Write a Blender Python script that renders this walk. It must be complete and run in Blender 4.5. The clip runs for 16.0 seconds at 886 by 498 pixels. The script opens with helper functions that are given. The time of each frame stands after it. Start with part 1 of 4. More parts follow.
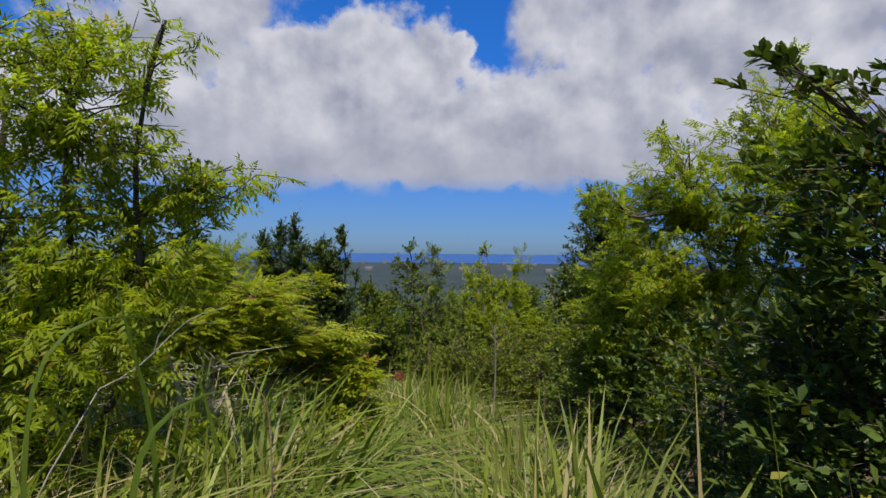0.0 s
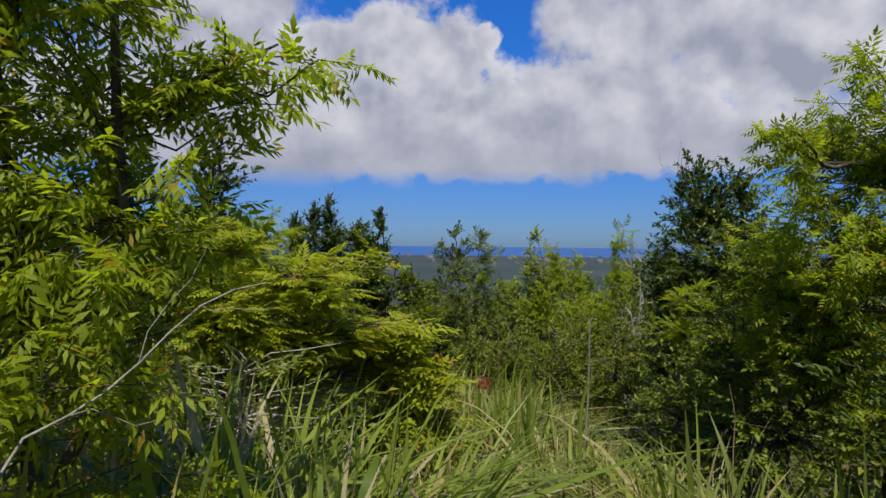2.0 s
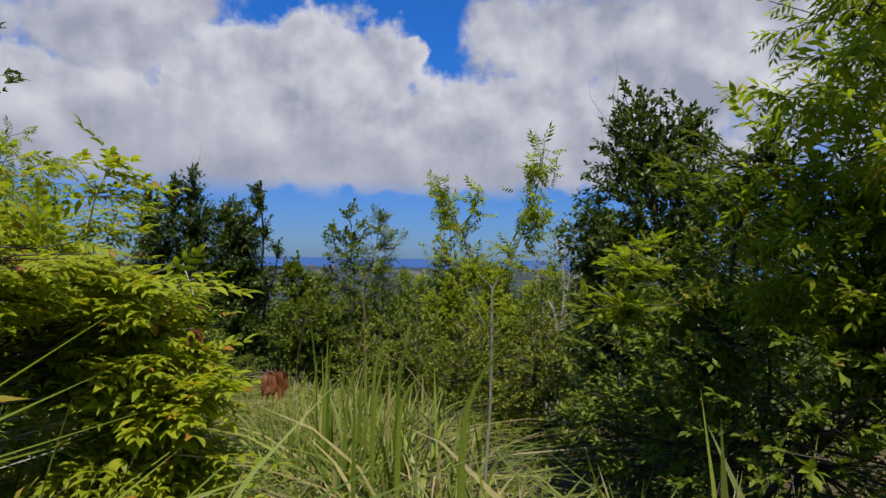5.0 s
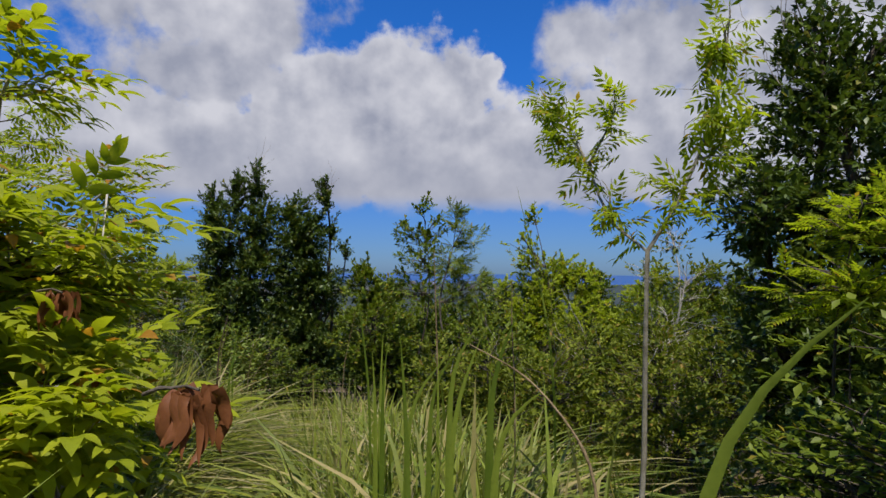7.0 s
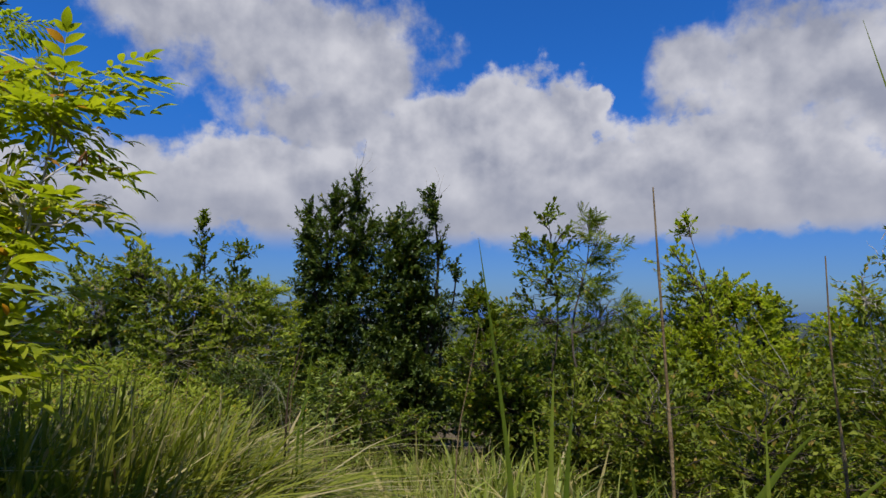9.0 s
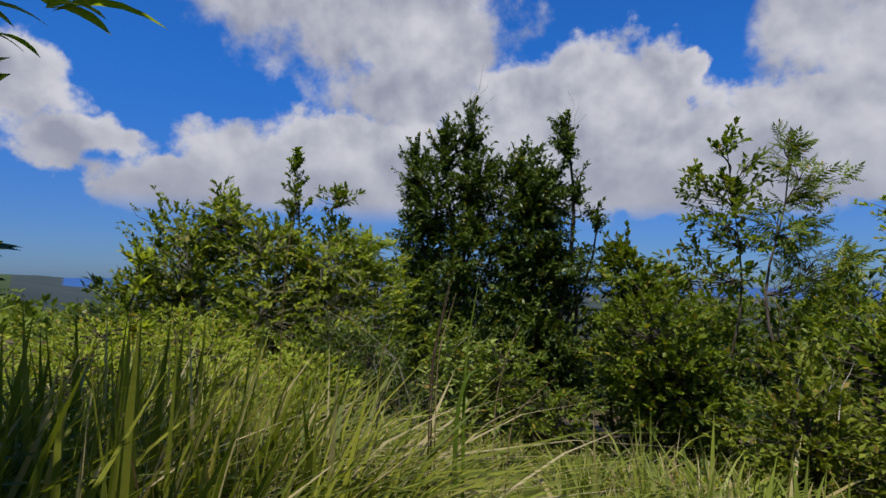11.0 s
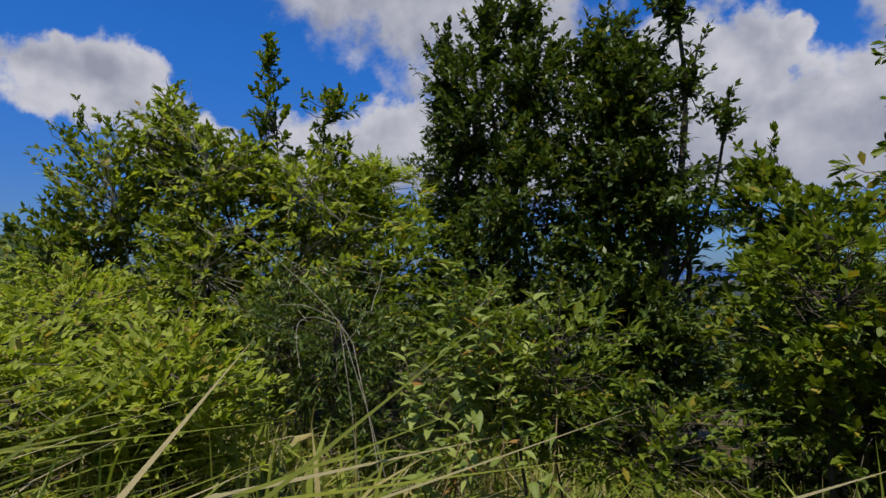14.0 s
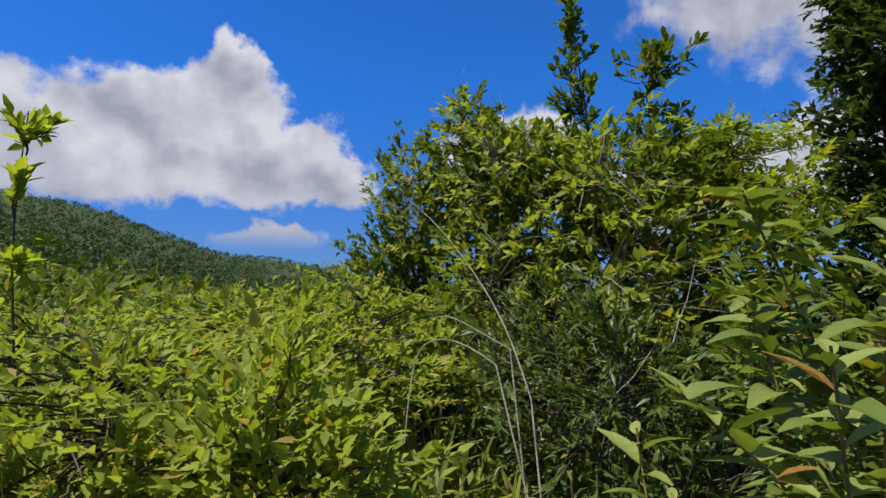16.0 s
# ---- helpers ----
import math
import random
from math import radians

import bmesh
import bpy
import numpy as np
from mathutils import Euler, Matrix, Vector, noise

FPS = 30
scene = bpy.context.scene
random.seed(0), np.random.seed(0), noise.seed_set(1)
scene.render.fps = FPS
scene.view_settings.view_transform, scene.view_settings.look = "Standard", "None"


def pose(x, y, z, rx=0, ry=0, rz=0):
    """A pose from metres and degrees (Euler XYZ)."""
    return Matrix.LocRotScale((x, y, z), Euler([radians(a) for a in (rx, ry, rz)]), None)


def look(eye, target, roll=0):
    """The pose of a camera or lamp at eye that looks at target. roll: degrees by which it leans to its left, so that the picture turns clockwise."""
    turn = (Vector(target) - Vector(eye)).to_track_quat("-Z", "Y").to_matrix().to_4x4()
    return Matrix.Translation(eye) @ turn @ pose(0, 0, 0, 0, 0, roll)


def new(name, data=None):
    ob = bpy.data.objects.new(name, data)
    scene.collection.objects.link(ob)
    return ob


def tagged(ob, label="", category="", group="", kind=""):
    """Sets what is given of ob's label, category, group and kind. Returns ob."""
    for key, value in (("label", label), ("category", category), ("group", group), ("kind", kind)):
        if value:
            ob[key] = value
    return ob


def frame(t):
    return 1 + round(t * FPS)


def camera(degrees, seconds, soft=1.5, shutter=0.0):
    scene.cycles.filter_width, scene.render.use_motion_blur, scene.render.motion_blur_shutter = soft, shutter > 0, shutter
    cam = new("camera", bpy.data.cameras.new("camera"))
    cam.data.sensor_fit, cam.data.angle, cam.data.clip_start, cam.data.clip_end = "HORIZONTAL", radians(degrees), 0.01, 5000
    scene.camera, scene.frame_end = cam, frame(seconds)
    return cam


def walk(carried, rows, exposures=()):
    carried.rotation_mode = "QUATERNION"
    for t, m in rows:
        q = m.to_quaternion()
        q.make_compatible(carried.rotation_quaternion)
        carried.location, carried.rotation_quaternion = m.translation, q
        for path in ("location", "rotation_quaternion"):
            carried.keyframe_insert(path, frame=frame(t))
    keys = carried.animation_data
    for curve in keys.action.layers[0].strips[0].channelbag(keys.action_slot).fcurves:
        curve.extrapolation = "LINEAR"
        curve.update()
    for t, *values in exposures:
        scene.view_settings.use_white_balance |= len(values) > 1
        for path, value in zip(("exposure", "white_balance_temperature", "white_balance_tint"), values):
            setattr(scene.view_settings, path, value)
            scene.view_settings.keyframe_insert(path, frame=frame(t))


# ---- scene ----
cam = camera(75.9, 16.0)
PATH = [
    (0, (0.077, -0.015, 1.524), (0.054, 1.985, 1.530), 0.5),
    (0.5, (-0.090, 0.325, 1.475), (-0.313, 2.312, 1.492), 0.5),
    (1, (-0.212, 0.689, 1.409), (-0.508, 2.667, 1.425), 0.3),
    (1.5, (-0.358, 1.003, 1.335), (-0.645, 2.983, 1.327), 0.5),
    (2, (-0.517, 1.360, 1.326), (-0.625, 3.357, 1.306), 0.6),
    (2.5, (-0.404, 1.736, 1.211), (-0.246, 3.730, 1.178), 0.8),
    (3, (-0.323, 1.960, 1.166), (-0.109, 3.949, 1.151), 0.8),
    (3.5, (-0.324, 2.421, 1.075), (-0.121, 4.411, 1.084), 0.9),
    (3.7, (-0.290, 2.569, 1.047), (-0.069, 4.556, 1.066), 0.9),
    (5.8, (0.181, 4.055, 0.645), (0.281, 6.052, 0.670), 0.6),
    (6, (0.186, 4.186, 0.640), (0.280, 6.184, 0.663), 0.4),
    (6.5, (0.085, 4.561, 0.530), (0.105, 6.561, 0.558), 0.6),
    (7, (0.012, 4.932, 0.469), (-0.111, 6.927, 0.546), 0.5),
    (7.5, (-0.023, 5.368, 0.434), (-0.227, 7.355, 0.538), 0.5),
    (8, (-0.130, 5.773, 0.322), (-0.408, 7.750, 0.445), 0.5),
    (8.5, (-0.275, 6.158, 0.315), (-0.656, 8.114, 0.490), 0.4),
    (9, (-0.386, 6.581, 0.281), (-0.885, 8.508, 0.480), 0.5),
    (9.5, (-0.644, 6.871, 0.182), (-1.309, 8.748, 0.368), 0.6),
    (9.7, (-0.804, 6.985, 0.172), (-1.548, 8.832, 0.355), 0.6),
    (11.8, (-1.714, 8.597, -0.095), (-2.489, 10.441, -0.034), 0.6),
    (12, (-1.792, 8.763, -0.122), (-2.524, 10.623, -0.075), 0.9),
    (12.5, (-1.837, 9.220, -0.138), (-2.435, 11.128, -0.140), 1.1),
    (13, (-1.862, 9.591, -0.206), (-2.402, 11.517, -0.220), 1.1),
    (13.5, (-1.867, 9.892, -0.253), (-2.558, 11.769, -0.279), 1.2),
    (14, (-2.037, 10.314, -0.348), (-3.065, 12.028, -0.292), 0.4),
    (14.5, (-2.078, 10.759, -0.395), (-3.499, 12.158, -0.245), 0.6),
    (15, (-2.120, 11.076, -0.489), (-3.728, 12.244, -0.270), 0.7),
    (15.5, (-2.334, 11.377, -0.536), (-4.094, 12.307, -0.347), 0.4),
    (16, (-2.595, 11.662, -0.495), (-4.474, 12.318, -0.302), -0.3),
]
walk(cam, [(t, look(eye, target, roll)) for t, eye, target, roll in PATH], exposures=[(0.0, 0.18), (6.0, 0.16), (9.5, 0.08), (12.5, 0.06), (14.0, 0.0), (14.5, 0.1), (16.0, 0.26)])

# ---- sky, clouds and sun ----
SUN_AZ, SUN_EL = radians(176), radians(64)      # clockwise from straight ahead, above the horizon
SKY_GAIN, SUN_GAIN = 0.1, 5.0
SKY_LOW, SKY_HIGH = (0.235, 0.405, 0.83, 1), (0.15, 0.62, 1.35, 1)
CLOUD_LIGHT, CLOUD_SHADE = (0.565, 0.57, 0.63, 1), (0.285, 0.305, 0.39, 1)

# clouds: azimuth, elevation, half width, half height, in radians
CUMULUS = [
    (-0.13, 0.30, 0.14, 0.105), (-0.28, 0.28, 0.14, 0.095), (-0.45, 0.20, 0.2, 0.1), (0.0, 0.215, 0.2, 0.08), (0.015, 0.325, 0.02, 0.03), (-0.03, 0.305, 0.06, 0.05), (-0.2, 0.2, 0.2, 0.09),
    (0.2, 0.22, 0.25, 0.1), (0.0, 0.15, 0.45, 0.05), (0.35, 0.17, 0.3, 0.06), (-0.4, 0.14, 0.3, 0.05), (-0.72, 0.18, 0.13, 0.08), (-0.6, 0.2, 0.12, 0.09), (-0.84, 0.135, 0.11, 0.05),
    (-1.585, 0.385, 0.05, 0.04), (-1.6, 0.32, 0.11, 0.08), (-1.7, 0.28, 0.24, 0.075), (-1.49, 0.25, 0.085, 0.07), (-1.6, 0.22, 0.2, 0.06), (-1.86, 0.24, 0.18, 0.08),
    (-1.54, 0.105, 0.09, 0.03), (-1.43, 0.22, 0.07, 0.05), (-1.1, 0.27, 0.12, 0.06), (-0.98, 0.2, 0.09, 0.04),
]
HIGH_CLOUD = [
    (-0.52, 0.43, 0.25, 0.1), (-0.72, 0.47, 0.17, 0.08), (-0.4, 0.4, 0.1, 0.09), (-0.45, 0.32, 0.2, 0.07), (0.3, 0.35, 0.19, 0.11), (0.175, 0.385, 0.08, 0.065),
    (0.5, 0.32, 0.28, 0.16), (0.8, 0.27, 0.25, 0.17), (-2.5, 0.35, 0.35, 0.14), (1.5, 0.4, 0.4, 0.15), (2.6, 0.5, 0.5, 0.2),
]


class Nodes:
    """Short hand for wiring shader nodes."""

    def __init__(self, tree):
        self.tree = tree
        tree.nodes.clear()

    def add(self, kind, inputs=None, operation="", data_type="", blend_type="", interpolation_type=""):
        n = self.tree.nodes.new(kind)
        if operation:
            n.operation = operation
        if data_type:
            n.data_type = data_type
        if blend_type:
            n.blend_type = blend_type
        if interpolation_type:
            n.interpolation_type = interpolation_type
        for k, v in (inputs or {}).items():
            self.put(n.inputs[k], v)
        return n

    def put(self, socket, v):
        if isinstance(v, bpy.types.NodeSocket):
            self.tree.links.new(v, socket)
        else:
            socket.default_value = v

    def math(self, op, a, b=0.0, c=0.0):
        return self.add("ShaderNodeMath", {0: a, 1: b, 2: c}, operation=op).outputs[0]

    def vmath(self, op, a, b=(0, 0, 0)):
        return self.add("ShaderNodeVectorMath", {0: a, 1: b}, operation=op)

    def ramp(self, v, lo, hi, to_lo=0.0, to_hi=1.0):
        return self.add("ShaderNodeMapRange", {0: v, 1: lo, 2: hi, 3: to_lo, 4: to_hi}, interpolation_type="SMOOTHSTEP").outputs[0]

    def mix(self, f, a, b, blend="MIX"):
        n = self.add("ShaderNodeMix", {0: f, 6: a, 7: b}, data_type="RGBA", blend_type=blend)
        return n.outputs[2]

    def noise(self, vector, scale, detail=4.0, rough=0.55):
        return self.add("ShaderNodeTexNoise", {"Vector": vector, "Scale": scale, "Detail": detail, "Roughness": rough}).outputs[0]


world = bpy.data.worlds.new("sky")
scene.world = world
world.use_nodes = True
N = Nodes(world.node_tree)
way = N.add("ShaderNodeTexCoord").outputs["Generated"]
xyz = N.add("ShaderNodeSeparateXYZ", {0: way}).outputs
azim = N.math("ARCTAN2", xyz[0], xyz[1])
elev = N.math("ARCSINE", xyz[2])
flat = N.add("ShaderNodeCombineXYZ", {0: azim, 1: elev}).outputs[0]
# billows push the outlines of the clouds about
b1 = N.add("ShaderNodeTexNoise", {"Vector": flat, "Scale": 11.0, "Detail": 6.0, "Roughness": 0.5}).outputs[1]
push = N.vmath("SCALE", N.vmath("SUBTRACT", b1, (0.5, 0.5, 0.5)).outputs[0])
push.inputs["Scale"].default_value = 0.1
here = N.vmath("ADD", flat, push.outputs[0]).outputs[0]


def cloud_field(puffs):
    total = None
    for ca, ce, ra, re in puffs:
        off = N.vmath("MULTIPLY", N.vmath("SUBTRACT", here, (ca, ce, 0)).outputs[0], (1 / ra, 1 / re, 0))
        one = N.math("SUBTRACT", 1.17, N.vmath("LENGTH", off.outputs[0]).outputs[1])
        total = one if total is None else N.math("SMOOTH_MAX", total, one, 0.15)
    return total


low_field, high_field = cloud_field(CUMULUS), cloud_field(HIGH_CLOUD)
puffs = N.math("MULTIPLY", N.math("SUBTRACT", N.noise(flat, 19.0, 7.0, 0.58), 0.5), 1.25)
low_field, high_field = N.math("ADD", low_field, puffs), N.math("ADD", high_field, puffs)
cover = N.math("MAXIMUM", N.ramp(low_field, 0.0, 0.36), N.ramp(high_field, 0.0, 0.6))
cover = N.math("MULTIPLY", cover, N.ramp(elev, 0.085, 0.135))
# lit from above: billows compared with those a little way towards the sun
toward = N.vmath("ADD", flat, (0.015, 0.035, 0)).outputs[0]
relief = N.math("SUBTRACT", N.noise(flat, 9.0, 5.0, 0.47), N.noise(toward, 9.0, 5.0, 0.47))
tops = N.ramp(low_field, 0.1, 0.9, 0.95, 0.5)
grey = N.ramp(N.math("SUBTRACT", high_field, low_field), -0.05, 0.3)
tops = N.math("ADD", N.math("MULTIPLY", tops, N.math("SUBTRACT", 1.0, grey)), N.math("MULTIPLY", 0.42, grey))
lit = N.math("ADD", N.math("MULTIPLY", relief, 3.6), tops)
lit = N.math("MULTIPLY", lit, N.ramp(elev, 0.09, 0.27, 0.25, 1.0))
lit = N.add("ShaderNodeMapRange", {0: lit, 1: -0.1, 2: 1.1}).outputs[0]
air = N.add("ShaderNodeTexSky")
air.sky_type, air.sun_disc, air.sun_elevation, air.sun_rotation = "NISHITA", False, SUN_EL, SUN_AZ
air.air_density, air.dust_density, air.ozone_density = 1.0, 0.3, 2.0
blue = N.mix(1.0, air.outputs[0], N.mix(N.ramp(elev, 0.0, 0.4), SKY_LOW, SKY_HIGH), "MULTIPLY")
clouds = N.mix(lit, CLOUD_SHADE, CLOUD_LIGHT)
clouds = N.mix(1.0, clouds, (1 / SKY_GAIN, 1 / SKY_GAIN, 1 / SKY_GAIN, 1), "MULTIPLY")
sky_out = N.add("ShaderNodeBackground", {0: N.mix(cover, blue, clouds), 1: SKY_GAIN})
N.add("ShaderNodeOutputWorld", {0: sky_out.outputs[0]})

sun = new("sun", bpy.data.lights.new("sun", "SUN"))
sun.data.energy, sun.data.angle, sun.data.color = SUN_GAIN, radians(0.55), (1.0, 0.95, 0.86)
sun_way = Vector((math.sin(SUN_AZ) * math.cos(SUN_EL), math.cos(SUN_AZ) * math.cos(SUN_EL), math.sin(SUN_EL)))
sun.matrix_world = look(sun_way * 50, (0, 0, 0))


# ---- materials ----
def material(name):
    m = bpy.data.materials.new(name)
    m.use_nodes = True
    return m, Nodes(m.node_tree)


def leaf_material(name, dark, light, odd, clear=0.4, rough=0.45, gloss=0.35, odd_share=0.04, single=False, patch=None):
    """Leaves: each its own green between two, a few turned, mottled, letting light through."""
    m, n = material(name)
    rnd = n.add("ShaderNodeObjectInfo").outputs["Random"] if single else n.add("ShaderNodeNewGeometry").outputs["Random Per Island"]
    spot = n.add("ShaderNodeTexCoord").outputs["Object"]
    base = n.mix(rnd, (*dark, 1), (*light, 1))
    pick = n.math("GREATER_THAN", n.math("FRACT", n.math("MULTIPLY", rnd, 37.7)), 1 - odd_share)
    base = n.mix(pick, base, (*odd, 1))
    base = n.mix(n.ramp(n.noise(spot, 3.0, 2.0), 0.35, 0.7, 0.0, 0.45), base, n.mix(0.5, base, (*light, 1)))
    base = n.mix(n.ramp(n.noise(spot, 60.0, 3.0), 0.45, 0.75, 0.0, 0.3), base, n.mix(1.0, base, (0.5, 0.55, 0.4, 1), "MULTIPLY"))
    if patch:
        base = n.mix(n.ramp(n.noise(spot, 1.6, 3.0), 0.42, 0.7, 0.0, 0.38), base, (*patch, 1))
    bump = n.add("ShaderNodeBump", {"Height": n.noise(spot, 90.0, 2.0), "Strength": 0.25, "Distance": 0.004})
    face = n.add("ShaderNodeBsdfPrincipled", {"Base Color": base, "Roughness": rough, "Specular IOR Level": gloss, "Normal": bump.outputs[0]})
    thin = n.add("ShaderNodeBsdfTranslucent", {"Color": n.mix(1.0, base, (1.4, 1.45, 0.6, 1), "MULTIPLY")})
    both = n.add("ShaderNodeMixShader", {0: clear, 1: face.outputs[0], 2: thin.outputs[0]})
    n.add("ShaderNodeOutputMaterial", {0: both.outputs[0]})
    return m


def matte_material(name, a, b, scale, rough=0.9, bump=0.5, depth=0.01, gloss=0.2):
    m, n = material(name)
    spot = n.add("ShaderNodeTexCoord").outputs["Object"]
    big = n.ramp(n.noise(spot, scale, 4.0), 0.3, 0.7)
    fine = n.noise(spot, scale * 9, 4.0)
    base = n.mix(n.math("ADD", n.math("MULTIPLY", big, 0.65), n.math("MULTIPLY", fine, 0.35)), (*a, 1), (*b, 1))
    rel = n.add("ShaderNodeBump", {"Height": fine, "Strength": bump, "Distance": depth})
    face = n.add("ShaderNodeBsdfPrincipled", {"Base Color": base, "Roughness": rough, "Specular IOR Level": gloss, "Normal": rel.outputs[0]})
    n.add("ShaderNodeOutputMaterial", {0: face.outputs[0]})
    return m


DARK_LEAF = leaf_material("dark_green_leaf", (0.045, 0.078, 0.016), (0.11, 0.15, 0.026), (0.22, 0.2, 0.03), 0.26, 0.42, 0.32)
MID_LEAF = leaf_material("mid_green_leaf", (0.08, 0.125, 0.013), (0.19, 0.23, 0.024), (0.3, 0.23, 0.03), 0.36, 0.5, 0.22)
LIME_LEAF = leaf_material("lime_leaf", (0.21, 0.265, 0.02), (0.4, 0.44, 0.05), (0.4, 0.29, 0.04), 0.5, 0.5, 0.2)
PALE_LEAF = leaf_material("pale_yellow_green_leaf", (0.18, 0.23, 0.024), (0.38, 0.42, 0.06), (0.36, 0.26, 0.07), 0.46, 0.55, 0.2, 0.07)
FEATHER_LEAF = leaf_material("feathery_leaf", (0.16, 0.21, 0.012), (0.34, 0.39, 0.026), (0.36, 0.23, 0.03), 0.62, 0.5, 0.2)
YELLOW_LEAF = leaf_material("yellow_green_leaf", (0.2, 0.25, 0.012), (0.38, 0.4, 0.025), (0.4, 0.18, 0.03), 0.48, 0.5, 0.2)
OLIVE_LEAF = leaf_material("olive_leaf", (0.085, 0.12, 0.014), (0.22, 0.245, 0.03), (0.28, 0.19, 0.05), 0.34, 0.6, 0.15, 0.07)
VELVET_LEAF = leaf_material("velvety_leaf", (0.12, 0.17, 0.03), (0.3, 0.34, 0.08), (0.3, 0.15, 0.04), 0.33, 0.55, 0.3, 0.05, single=True)
GRASS_LEAF = leaf_material("green_grass", (0.055, 0.09, 0.011), (0.27, 0.31, 0.045), (0.42, 0.34, 0.15), 0.38, 0.45, 0.25, 0.17, patch=(0.33, 0.29, 0.1))
BANK_GRASS = leaf_material("yellowing_grass", (0.07, 0.1, 0.012), (0.28, 0.29, 0.04), (0.42, 0.35, 0.19), 0.38, 0.5, 0.2, 0.14)
DRY_GRASS = leaf_material("dry_grass", (0.22, 0.18, 0.09), (0.45, 0.38, 0.22), (0.2, 0.12, 0.07), 0.3, 0.6, 0.2)
DEAD_LEAF = leaf_material("dead_brown_leaf", (0.12, 0.04, 0.016), (0.26, 0.1, 0.035), (0.3, 0.17, 0.07), 0.25, 0.55, 0.3)
FAR_LEAF = leaf_material("far_tree_leaf", (0.04, 0.07, 0.02), (0.075, 0.105, 0.026), (0.11, 0.11, 0.035), 0.2, 0.6, 0.15)
BARK = matte_material("grey_brown_bark", (0.04, 0.03, 0.022), (0.13, 0.105, 0.08), 9.0, 0.9, 0.8)
PALE_TWIG = matte_material("bleached_twig", (0.28, 0.25, 0.2), (0.5, 0.45, 0.38), 20.0)
STRAW = matte_material("brown_straw", (0.1, 0.06, 0.03), (0.34, 0.25, 0.14), 14.0)
DARK_STALK = matte_material("dark_brown_stalk", (0.03, 0.018, 0.012), (0.09, 0.06, 0.04), 14.0)
VINE_BARK = matte_material("pale_grey_vine", (0.16, 0.14, 0.1), (0.34, 0.31, 0.24), 20.0)
TUSSOCK_GRASS = leaf_material("tussock_grass", (0.085, 0.135, 0.015), (0.26, 0.31, 0.045), (0.4, 0.32, 0.14), 0.42, 0.45, 0.25, 0.06, single=True)
SOIL = matte_material("leaf_littered_soil", (0.05, 0.035, 0.02), (0.16, 0.12, 0.06), 2.5, 0.95, 0.9, 0.03)
# the bluish grey of distance haze is put into the plain's base colour
PLAIN = matte_material("haze_tinted_plain", (0.022, 0.036, 0.034), (0.045, 0.056, 0.052), 0.01, 0.95, 0.2)
HILL = matte_material("wooded_hill_green", (0.03, 0.05, 0.016), (0.055, 0.082, 0.022), 0.12, 0.95, 0.6, 0.6)
SEA = matte_material("sea_water", (0.012, 0.06, 0.2), (0.02, 0.09, 0.26), 0.004, 0.55, 0.2, 0.3, 0.3)
PAINT = matte_material("pale_house_paint", (0.07, 0.07, 0.075), (0.16, 0.155, 0.15), 0.05)


# ---- mesh tools ----
rng = np.random.default_rng(7)


def mesh_of(name, verts, tris, mat, smooth=False):
    me = bpy.data.meshes.new(name)
    verts, tris = np.asarray(verts, np.float32), np.asarray(tris, np.int32)
    me.vertices.add(len(verts)), me.loops.add(tris.size), me.polygons.add(len(tris))
    me.vertices.foreach_set("co", verts.ravel())
    me.loops.foreach_set("vertex_index", tris.ravel())
    me.polygons.foreach_set("loop_start", np.arange(0, tris.size, 3, dtype=np.int32))
    if smooth:
        me.polygons.foreach_set("use_smooth", np.ones(len(tris), bool))
    me.update(calc_edges=True)
    me.materials.append(mat)
    return me


def thing(name, base, label, category, group="", kind=""):
    ob = new(name)
    ob.location, ob.empty_display_size = base, 0.1
    return tagged(ob, label, category, group, kind)


def part(name, geo, mat, parent, label="", smooth=False):
    """One mesh under a thing; geo is (verts, tris) in the world."""
    v, f = geo
    off = np.array(parent.location) if parent.parent is None else np.array(parent.parent.location)
    ob = new(name, mesh_of(name, v - off, f, mat, smooth))
    ob.parent = parent
    return tagged(ob, label)


def joined(geos):
    vs, fs, n = [], [], 0
    for v, f in geos:
        vs.append(v), fs.append(f + n)
        n += len(v)
    return np.concatenate(vs), np.concatenate(fs)


def unit(v):
    return v / np.maximum(np.linalg.norm(v, axis=-1, keepdims=True), 1e-9)


def tube(pts, radii, sides=6):
    pts, radii = np.asarray(pts, float), np.asarray(radii, float)
    way = unit(np.gradient(pts, axis=0))
    side = unit(np.cross(way, (0.31, 0.2, 0.93)) + 1e-6)
    over = np.cross(way, side)
    a = np.arange(sides) * 2 * np.pi / sides
    ring = side[:, None] * np.cos(a)[None, :, None] + over[:, None] * np.sin(a)[None, :, None]
    v = (pts[:, None] + ring * radii[:, None, None]).reshape(-1, 3)
    i, j = np.meshgrid(np.arange(len(pts) - 1), np.arange(sides), indexing="ij")
    p, q = (i * sides + j).ravel(), (i * sides + (j + 1) % sides).ravel()
    f = np.concatenate([np.stack([p, q, q + sides], 1), np.stack([p, q + sides, p + sides], 1)])
    return v, f


def bend(a, b, n=7, wobble=0.06, sag=0.0):
    """A crooked line from a to b."""
    a, b = np.asarray(a, float), np.asarray(b, float)
    s = np.linspace(0, 1, n)[:, None]
    amp = np.linalg.norm(b - a) * wobble
    k = rng.normal(size=(3, 3)) * amp
    wig = sum(np.sin(np.pi * (m + 1) * s) * k[m] / (m + 1) for m in range(3))
    return a + (b - a) * s + wig + np.array((0, 0, -sag)) * np.sin(np.pi * s) * -1


